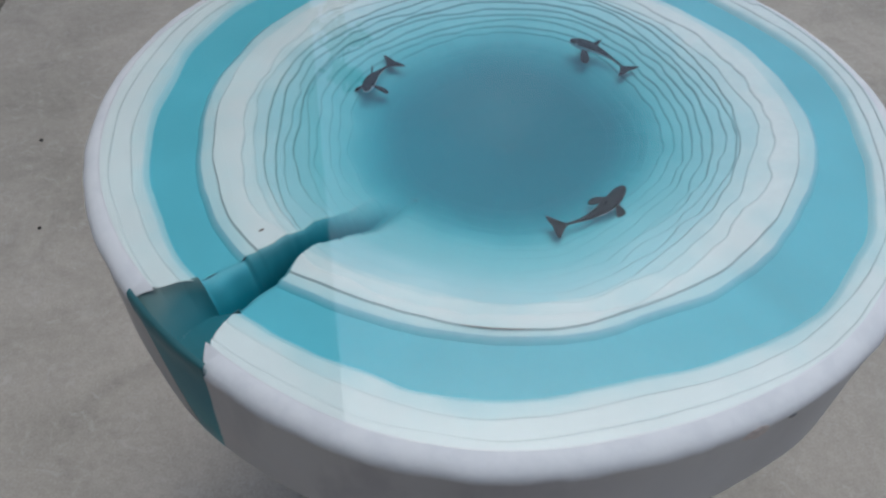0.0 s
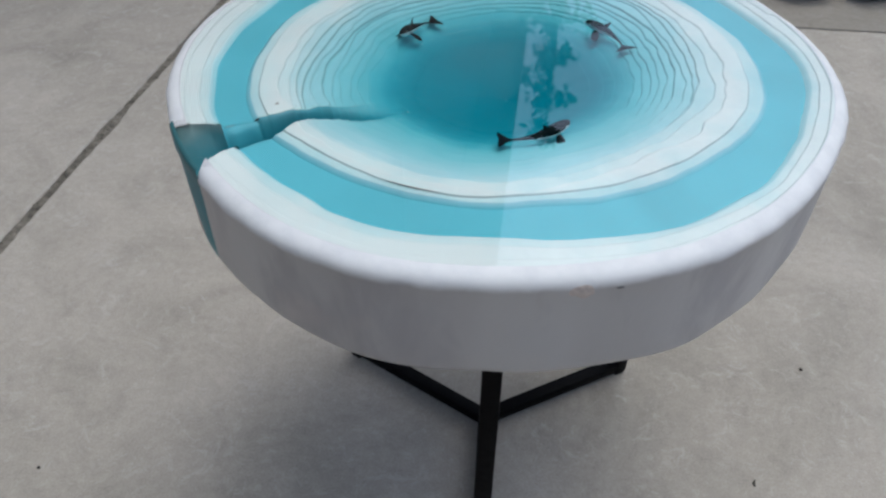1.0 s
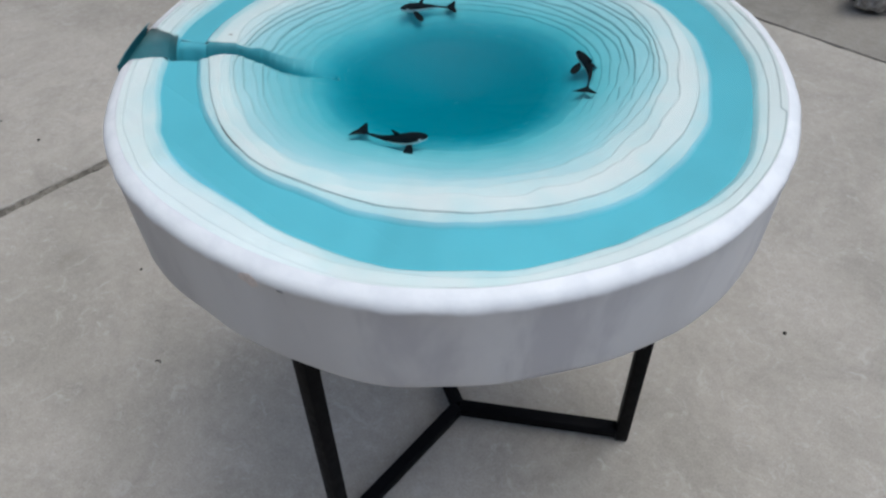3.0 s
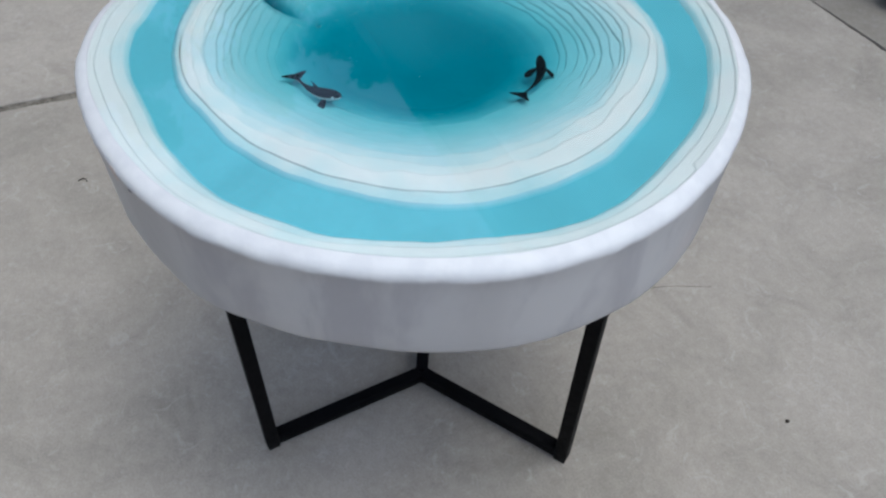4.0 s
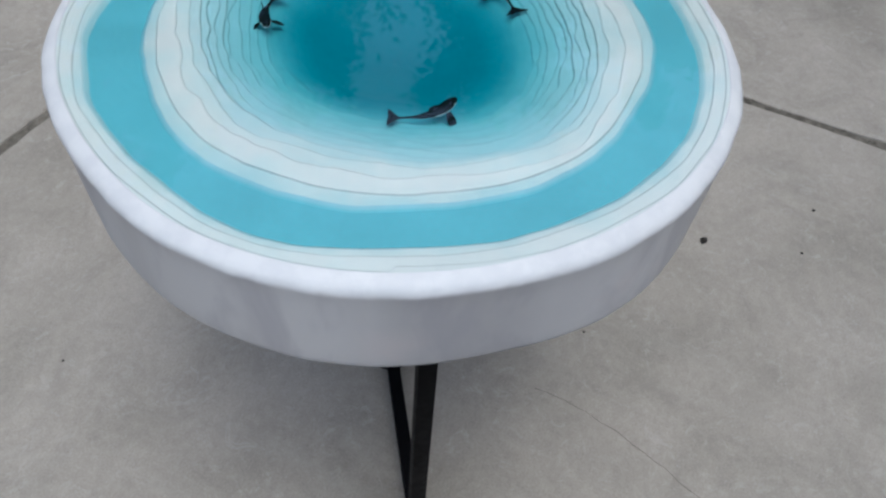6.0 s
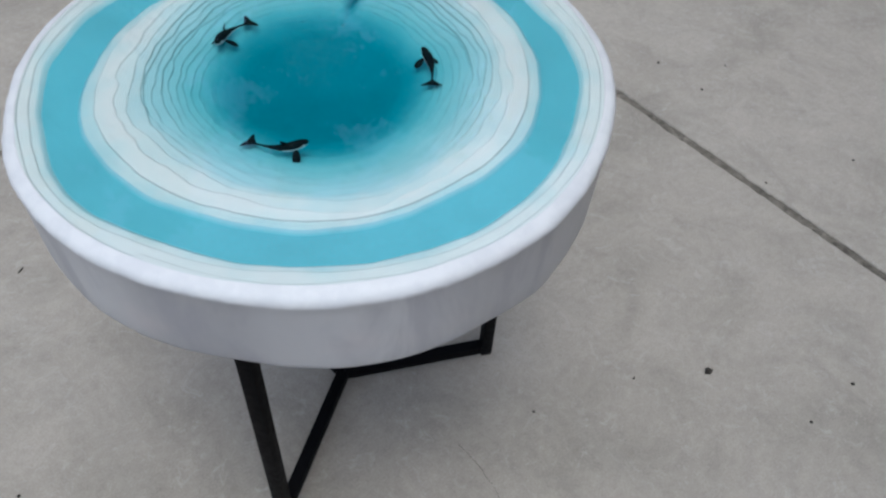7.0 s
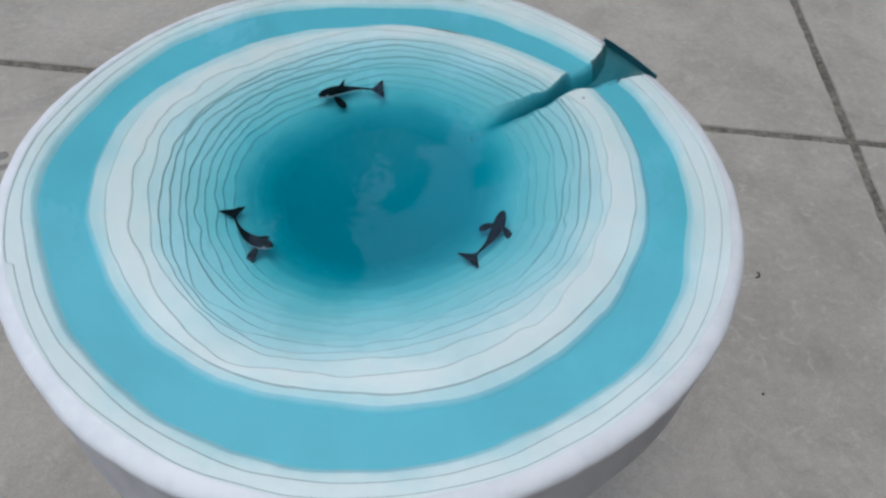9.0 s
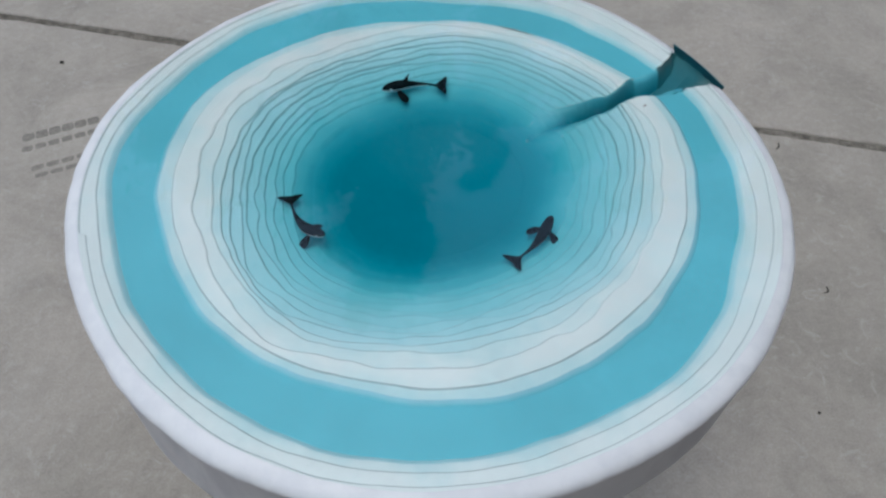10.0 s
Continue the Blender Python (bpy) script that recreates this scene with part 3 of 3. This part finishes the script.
for deg in (-90, 30, 150):
    turn = pose(CX, CY, 0, 0, 0, deg)
    leg = part("leg", box(bmesh.new(), REACH - TUBE, REACH, -TUBE / 2, TUBE / 2, 0.006, TOP - 0.104, 0.0018, turn), M_BLACK, side_table, "black powder-coated square tube")
    part("foot", box(bmesh.new(), REACH - TUBE + 0.001, REACH - 0.001, -TUBE / 2 + 0.001, TUBE / 2 - 0.001, 0, 0.0062, 0.001, turn), M_FOOT, leg)
    part("spoke", box(bmesh.new(), 0.002, REACH - TUBE + 0.0005, -TUBE / 2 + 0.0002, TUBE / 2 - 0.0002, 0.008, 0.008 + TUBE, 0.0018, turn), M_BLACK, side_table, "black powder-coated square tube")


# ---------- whale figurines ----------
def whale(tail, nose, z, bend, roll):
    """A small whale figurine from tail to nose, its body bent along the circle that it swims."""
    length = (Vector(nose) - Vector(tail)).length * 1.03
    L = length
    prof_s = (0, 0.025, 0.07, 0.14, 0.24, 0.36, 0.50, 0.64, 0.78, 0.90, 1.0)
    prof_w = (0.14, 0.44, 0.66, 0.86, 1.0, 0.98, 0.80, 0.52, 0.29, 0.18, 0.15)

    def spine(s):
        return Vector((-0.84 * L * s, bend * max(0, s - 0.25) ** 2 * L, -0.13 * L * s))

    rows, sides = [], 16
    for k in range(29):
        s = k / 28
        w = interp(s, prof_s, prof_w) * L * 0.083
        d = (spine(min(1, s + 0.02)) - spine(max(0, s - 0.02))).normalized()
        side = Vector((-d.y, d.x, 0)).normalized()
        rows.append([spine(s) + side * math.cos(a) * w + Vector((0, 0, math.sin(a) * w)) for a in (2 * math.pi * j / sides for j in range(sides))])
    bm = sheet(rows, closed=True)
    bm.verts.ensure_lookup_table()
    bm.faces.new([bm.verts[j] for j in range(sides)])
    bm.faces.new([bm.verts[28 * sides + j] for j in range(sides)])
    for f in bm.faces:
        c = f.calc_center_median()
        s = min(1, max(0, -c.x / (0.84 * L)))
        if c.z - spine(s).z < -0.15 * interp(s, prof_s, prof_w) * L * 0.083 and s < 0.85:
            f.material_index = 1
        # the white patch behind each eye
        lift = (c.z - spine(s).z) / (interp(s, prof_s, prof_w) * L * 0.083)
        if 0.11 < s < 0.155 and 0.15 < lift < 0.5:
            f.material_index = 1

    def fin(outline, thick, m):
        """A flat, lens-shaped fin from a closed outline in its own plane."""
        mid = Vector((sum(p[0] for p in outline) / len(outline), sum(p[1] for p in outline) / len(outline), 0))
        edge = [bm.verts.new(m @ Vector((p[0], p[1], 0))) for p in outline]
        n = len(outline)
        for sgn in (1, -1):
            ring = [bm.verts.new(m @ (Vector((p[0], p[1], 0)).lerp(mid, 0.4) + Vector((0, 0, sgn * thick)))) for p in outline]
            for j in range(n):
                bm.faces.new((edge[j], edge[(j + 1) % n], ring[(j + 1) % n], ring[j]))
            bm.faces.new(ring)

    oval = [(0.125 * L * (1 + math.cos(a)), 0.068 * L * math.sin(a) * (1 - 0.35 * math.cos(a + math.pi))) for a in (2 * math.pi * j / 16 for j in range(16))]
    c = spine(0.27)
    for sgn in (1, -1):
        fin(oval, 0.010 * L, Matrix.Translation(c + Vector((0, sgn * 0.05 * L, -0.03 * L))) @ pose(0, 0, 0, 0, 34, sgn * 106))
    dorsal = [(0.06 * L, 0), (0.02 * L, 0.05 * L), (-0.05 * L, 0.098 * L), (-0.085 * L, 0.112 * L), (-0.06 * L, 0.05 * L), (-0.045 * L, 0)]
    fin(dorsal, 0.008 * L, Matrix.Translation(spine(0.46) + Vector((0, 0, 0.055 * L))) @ pose(0, 0, 0, 90, 0, 0))
    d = spine(1.0) - spine(0.92)
    fluke = [(0.07 * L, 0.014 * L), (0.02 * L, 0.04 * L), (-0.05 * L, 0.115 * L), (-0.11 * L, 0.19 * L), (-0.135 * L, 0.185 * L), (-0.135 * L, 0.09 * L), (-0.12 * L, 0.015 * L),
             (-0.12 * L, -0.015 * L), (-0.135 * L, -0.09 * L), (-0.135 * L, -0.185 * L), (-0.11 * L, -0.19 * L), (-0.05 * L, -0.115 * L), (0.02 * L, -0.04 * L), (0.07 * L, -0.014 * L)]
    fin(fluke, 0.009 * L, Matrix.Translation(spine(1.0)) @ pose(0, 0, 0, -8, 0, math.degrees(math.atan2(-d.y, -d.x))))
    ob = part("whale_figurine", bm, [M_WHALE, M_BELLY], None, "", 50)
    end = spine(1.0) + d.normalized() * 0.14 * L
    turn = math.atan2(nose[1] - tail[1], nose[0] - tail[0]) - math.atan2(-end.y, -end.x)
    ob.matrix_world = pose(nose[0], nose[1], z, roll, 0, math.degrees(turn))
    return tagged(ob, "tiny black and white toy whale cast into the clear resin", "figurine", "whales in the resin")


whale((-0.0195, -0.124), (0.040, -0.1015), 0.598, 0.42, 4)
whale((0.101, 0.046), (0.064, 0.089), 0.598, 0.62, 4)
whale((-0.0925, 0.095), (-0.125, 0.046), 0.597, 0.30, 4)


# ---------- loose bits on the slabs ----------
def twig(x, y, size, turn, curl):
    pts = [Vector((size * (k / 6 - 0.5), curl * size * math.sin(math.pi * k / 6), 0.0012 + 0.0012 * math.sin(math.pi * k / 6))) for k in range(7)]
    ob = part("twig", tube(pts, [0.0006 + 0.0008 * math.sin(math.pi * (k + 0.5) / 7) for k in range(7)], 6), M_DEBRIS)
    ob.matrix_world = pose(x, y, 0, 0, 0, turn)
    return tagged(ob, "tiny dry curled twig lying on the concrete", "twig", "debris on the concrete")


def crumb(x, y, size, turn):
    bm = bmesh.new()
    bmesh.ops.create_icosphere(bm, subdivisions=2, radius=size / 2)
    for v in bm.verts:
        v.co *= 1 + 0.5 * noise.noise(v.co * 500 + Vector((x * 9, y * 9, 0)))
        v.co.z *= 0.6
    low = min(v.co.z for v in bm.verts)
    for v in bm.verts:
        v.co.z -= low
    ob = part("crumb", bm, M_DEBRIS)
    ob.matrix_world = pose(x, y, -0.0003, 0, 0, turn)
    return tagged(ob, "small dark crumb of bark lying on the concrete", "crumb", "debris on the concrete")


for x, y, s, turn, curl in ((-0.441, -0.227, 0.010, 20, 0.3), (-0.699, -0.371, 0.017, 60, 0.35), (-0.361, 0.324, 0.006, 0, 0.2), (0.261, -0.554, 0.014, 30, 0.1),
                            (0.366, -0.066, 0.010, 80, 0.2), (-0.685, -0.738, 0.022, 70, 0.15)):
    twig(x, y, s, turn, curl)
for x, y, s in ((-0.463, 0.402, 0.013), (-0.193, 0.253, 0.004), (-0.505, 0.569, 0.005), (-1.160, 0.320, 0.006), (-0.953, 0.229, 0.005), (-1.125, -0.040, 0.006),
                (-1.135, -0.170, 0.007), (0.296, 0.450, 0.006), (0.481, 0.145, 0.006), (0.625, 0.592, 0.007), (0.513, 0.425, 0.006),
                (-0.634, -0.124, 0.005), (0.158, -0.450, 0.004), (0.448, -0.159, 0.005), (-1.048, -0.284, 0.005), (0.845, -0.823, 0.009), (-0.647, 0.826, 0.007),
                (-0.622, 0.582, 0.006), (-1.252, -0.055, 0.005)):
    crumb(x, y, s, x * 700)

# a hairline crack, and dried mud left by a tread
pts = [Vector((*p, 0)) for p in ((-0.066, 0.210), (-0.064, 0.250), (-0.057, 0.290), (-0.040, 0.340), (-0.024, 0.385), (-0.004, 0.430), (0.014, 0.470), (0.046, 0.533))]
fine = []
for a, b in zip(pts, pts[1:]):
    for k in range(6):
        p = a.lerp(b, k / 6)
        fine.append(p + Vector((0.004 * noise.noise(p * 40), 0, 0.0002)))
part("crack", tube(fine, [0.0007 * (0.6 + 0.4 * noise.noise(p * 60)) for p in fine], 5), M_JOINT, pavement, "hairline crack in the slab")
mud = tagged(new("tread_mark"), "faint dark bars of dirt printed by a tyre tread", "tyre mark")
ALONG, ACROSS = Vector((-0.86, -0.50, 0)), Vector((-0.42, 0.90, 0))


def tread_bar(u, v, long, wide, seed):
    rim, mid = [], Vector((0.822, -0.590, 0.0)) + ALONG * u + ACROSS * v
    for k in range(20):
        a = 2 * math.pi * k / 20
        c, q = math.cos(a), math.sin(a)
        w = 1 + 0.22 * noise.noise(Vector((c * 2, q * 2, seed)))
        rim.append(mid + ALONG * (math.copysign(abs(c) ** 0.5, c) * long * w) + ACROSS * (math.copysign(abs(q) ** 0.5, q) * wide * w))
    bm = sheet([[p + Vector((0, 0, -0.001)) for p in rim], [mid + (p - mid) * 0.94 + Vector((0, 0, 0.0005)) for p in rim]], closed=True)
    bm.verts.ensure_lookup_table()
    bm.faces.new(bm.verts[20:40])
    part("tread_bar", bm, M_GRIT, mud)


for k in range(6):
    tread_bar(0.025 * k, 0.004 * noise.noise(Vector((k, 0, 0))), 0.0122, 0.0115, k)
    tread_bar(0.025 * k - 0.004, 0.034, 0.0108, 0.008, k + 10)
for k in range(4):
    tread_bar(0.028 * k + 0.012, 0.095, 0.012, 0.007, k + 20)
    tread_bar(0.028 * k + 0.018, 0.118, 0.012, 0.006, k + 30)


def smudge(x, y, turn, blots, label):
    """A scuffed patch of dirt: a few low ragged blots, each (along, across, half length, half width)."""
    thing = tagged(new("dirt_smudge"), label, "dirt smudge", "dirt smudges on the concrete")
    thing.matrix_world = pose(x, y, 0, 0, 0, turn)
    for k, (u, v, long, wide) in enumerate(blots):
        mid = Vector((u, v, 0))
        rim = []
        for j in range(28):
            a = 2 * math.pi * j / 28
            w = 1 + 0.55 * noise.noise(Vector((math.cos(a) * 1.6, math.sin(a) * 1.6, x * 9 + k * 2.7))) + 0.3 * noise.noise(Vector((math.cos(a) * 5, math.sin(a) * 5, k * 1.3)))
            rim.append(mid + Vector((math.cos(a) * long * w, math.sin(a) * wide * w, 0)))
        bm = sheet([[p + Vector((0, 0, -0.001)) for p in rim], [mid + (p - mid) * 0.9 + Vector((0, 0, 0.0004)) for p in rim]], closed=True)
        bm.verts.ensure_lookup_table()
        bm.faces.new(bm.verts[28:56])
        part("blot", bm, M_SCUFF, thing)


smudge(0.594, 0.848, 20, ((-0.004, 0.0, 0.013, 0.011), (0.018, 0.017, 0.013, 0.005), (0.010, -0.020, 0.009, 0.005), (-0.012, -0.012, 0.006, 0.008), (0.008, 0.006, 0.008, 0.006)),
       "dark scuffed dirt smudge ground into the concrete")
smudge(-0.546, -0.591, 62, ((-0.012, 0.0, 0.014, 0.0045), (0.018, 0.0, 0.006, 0.009), (-0.010, 0.016, 0.004, 0.003), (0.012, 0.015, 0.006, 0.003), (-0.022, -0.008, 0.006, 0.003)),
       "small chipped and dirty spot in the concrete")


# ---------- rocks behind the kerb ----------
def rock(x, y, sx, sy, sz, turn, mat, label):
    bm = bmesh.new()
    bmesh.ops.create_icosphere(bm, subdivisions=4, radius=1)
    seed = Vector((x * 5, y * 7, turn))
    chips = random.Random(round(x * 1000))
    breaks = [(Vector((chips.gauss(0, 1), chips.gauss(0, 1), chips.gauss(0, 0.8))).normalized(), chips.uniform(0.55, 0.95)) for k in range(13)]
    for v in bm.verts:
        d = v.co.normalized()
        p = d * (1 + 0.34 * noise.noise(d * 1.3 + seed) + 0.16 * abs(noise.noise(d * 2.4 + seed)))
        for n, h in breaks:
            over = p.dot(n) - h
            if over > 0:
                p -= n * (over * 0.9)
        v.co = p * (1 - 0.10 * abs(noise.noise(d * 4 + seed)) + 0.05 * noise.noise(d * 9 + seed) + 0.03 * noise.noise(d * 21 + seed))
        v.co = Vector((v.co.x * sx, v.co.y * sy, v.co.z * sz))
    low = min(v.co.z for v in bm.verts)
    for v in bm.verts:
        v.co.z -= low
    ob = part("border_rock", bm, mat, None, "", 28)
    ob.matrix_world = pose(x, y, -0.004, 0, 0, turn)
    return tagged(ob, label, "rock", "border rocks behind the kerb")


rng = random.Random(5)
x = -1.6
while x < 3.4:
    sx = rng.uniform(0.055, 0.095)
    pick = rng.random()
    mat, word = (M_ROCK_PALE, "pale") if pick < 0.62 else (M_ROCK_DARK, "dark grey") if pick < 0.72 else (M_ROCK, "brownish grey")
    rock(x + sx, kerb_y(x, 0.206 + rng.uniform(-0.025, 0.03)), sx, rng.uniform(0.06, 0.09), rng.uniform(0.055, 0.085), rng.uniform(-25, 25), mat, word + " rough border rock lying in the mulch bed")
    x += 2 * sx + rng.uniform(-0.01, 0.03)
x = -1.5
while x < 3.4:
    sx = rng.uniform(0.09, 0.16)
    mat, word = (M_ROCK_DARK, "dark grey") if rng.random() < 0.5 else (M_ROCK, "brownish grey")
    rock(x + sx, kerb_y(x, 0.40 + rng.uniform(-0.03, 0.05)), sx, rng.uniform(0.09, 0.14), rng.uniform(0.08, 0.14), rng.uniform(-25, 25), mat, word + " rough border rock lying in the mulch bed")
    x += 2 * sx + rng.uniform(0.0, 0.06)

# ---------- the house, seen in the polished top ----------
house = tagged(new("house"), "two-storey house with brown stucco walls and a deep eave", "house")
house.matrix_world = pose(-0.10, 2.32, 0, 0, 0, -3.6)
part("wall", box(bmesh.new(), -10.5, -0.45, 0.5, 0.75, -0.05, 5.22), M_STUCCO, house)
part("wall", box(bmesh.new(), -0.70, -0.45, 0.753, 8.0, -0.05, 5.22), M_STUCCO, house)
part("wall", box(bmesh.new(), -10.5, -10.25, 0.753, 8.0, -0.05, 5.22), M_STUCCO, house)
part("wall", box(bmesh.new(), -10.247, -0.703, 7.75, 8.0, -0.05, 5.22), M_STUCCO, house)
part("soffit", box(bmesh.new(), -11.0, 0.0, 0.0, 8.5, 5.222, 5.28), M_FASCIA, house)
part("fascia", box(bmesh.new(), -11.02, 0.02, -0.03, -0.002, 5.2, 5.42), M_FASCIA, house)
part("fascia", box(bmesh.new(), 0.002, 0.03, -0.002, 8.5, 5.2, 5.42), M_FASCIA, house)
bm = bmesh.new()
lo = [bm.verts.new(p) for p in ((-11, 0, 5.283), (0, 0, 5.283), (0, 8.5, 5.283), (-11, 8.5, 5.283))]
hi = [bm.verts.new(p) for p in ((-7.5, 4.25, 7.2), (-3.5, 4.25, 7.2))]
bm.faces.new(lo)
bm.faces.new((lo[0], lo[1], hi[1], hi[0]))
bm.faces.new((lo[1], lo[2], hi[1]))
bm.faces.new((lo[2], lo[3], hi[0], hi[1]))
bm.faces.new((lo[3], lo[0], hi[0]))
part("roof", bm, M_ROOF, house, smooth=0)


# ---------- trees round the drive, seen in the polished top ----------
def tree(x, y, height, spread, seed, leaves=26000, first=0.22, leaf=0.068, word="leafy green tree with a full uneven crown"):
    rnd = random.Random(seed)
    thing = tagged(new("tree"), word + " beside the drive", "tree", "trees round the drive")
    thing.location = (x, y, 0)
    lean = Vector((rnd.uniform(-0.03, 0.03), rnd.uniform(-0.03, 0.03), 1))
    pts = [lean * (height * 0.95 * k / 10) + Vector((0.12 * noise.noise(Vector((k * 0.5, seed, 0))), 0.12 * noise.noise(Vector((k * 0.5, seed, 9))), -0.03)) for k in range(11)]
    part("trunk", tube(pts, [0.022 * height * (1 - 0.9 * k / 10) for k in range(11)], 10), M_BARK, thing)
    tips = []
    count = 22
    for k in range(count):
        f = first + (0.97 - first) * k / (count - 1)
        base = pts[0].lerp(pts[-1], f)
        a = k * 2.4 + rnd.uniform(-0.4, 0.4)
        reach = spread * (1.0 - 0.72 * ((f - first) / (1 - first)) ** 3) * rnd.uniform(0.7, 1.15)
        end = base + Vector((math.cos(a) * reach, math.sin(a) * reach, reach * rnd.uniform(0.15, 0.5)))
        mid = base.lerp(end, 0.5) + Vector((0, 0, 0.08 * reach))
        part("limb", tube([base, mid, end], [0.008 * height * (1 - f) + 0.012, 0.004 * height * (1 - f) + 0.008, 0.005], 6), M_BARK, thing)
        for j in range(13):
            along = base.lerp(mid, 0.3 + 0.7 * j / 5) if j < 5 else mid.lerp(end, (j - 5) / 7)
            loose = Vector((rnd.uniform(-1, 1), rnd.uniform(-1, 1), rnd.uniform(-0.8, 0.8))) * 0.30 * reach
            tips.append((along + loose, max(0.07, reach * rnd.uniform(0.07, 0.21))))
    draw = np.random.default_rng(seed)
    mids = np.array([tuple(c) for c, rad in tips])
    rads = np.array([rad for c, rad in tips])
    pick = np.arange(leaves) % len(tips)
    spot = mids[pick] + draw.normal(0, 1, (leaves, 3)) * np.array((1, 1, 0.8)) * (rads[pick] * draw.choice((0.6, 0.8, 1.3), leaves))[:, None]
    along = draw.normal(0, 1, (leaves, 3))
    along /= np.linalg.norm(along, axis=1)[:, None]
    cross = np.cross(along, draw.normal(0, 1, (leaves, 3)))
    cross /= np.linalg.norm(cross, axis=1)[:, None]
    size = (leaf * draw.uniform(0.6, 1.4, leaves))[:, None]
    quads = np.stack((spot - along * size, spot - cross * size * 0.45, spot + along * size, spot + cross * size * 0.45), 1)
    me = bpy.data.meshes.new("crown")
    me.vertices.add(4 * leaves)
    me.vertices.foreach_set("co", quads.reshape(-1))
    me.loops.add(4 * leaves)
    me.loops.foreach_set("vertex_index", np.arange(4 * leaves))
    me.polygons.add(leaves)
    me.polygons.foreach_set("loop_start", np.arange(leaves) * 4)
    me.update(calc_edges=True)
    ob = finish(new("crown", me), M_LEAF, 0)
    ob.parent = thing
    return thing


def tree_at(az, distance, height, spread, seed, **more):
    a = radians(az)
    return tree(distance * math.cos(a), distance * math.sin(a), height, spread, seed, **more)


tree_at(159, 8.5, 6.8, 1.3, 1, leaves=34320)
tree_at(168, 8.5, 7.1, 0.9, 11, leaves=34320)
tree_at(-179.5, 8.5, 6.9, 1.2, 2, leaves=36960)
tree_at(-167, 8.5, 7.8, 1.6, 3, leaves=36960)
tree_at(-149, 8.5, 8.2, 1.5, 4, leaves=16000)
tree_at(-135, 8.5, 8.6, 1.7, 5, leaves=20000)
tree_at(-123, 8.5, 9.0, 1.2, 12, leaves=34320)
tree_at(-109, 8.5, 9.2, 1.15, 6, leaves=58080)
tree_at(-101, 8.5, 9.0, 0.85, 13, leaves=39600)
tree_at(-92, 8.5, 10.2, 0.72, 7, leaves=31680)
tree_at(-80, 8.5, 13.2, 1.4, 8, leaves=68640)
tree_at(-64, 9.0, 10.2, 1.8, 9, leaves=44880)
tree_at(85.6, 8.5, 6.9, 0.5, 10, leaves=1500, leaf=0.072, word="slender thinly leaved tree")
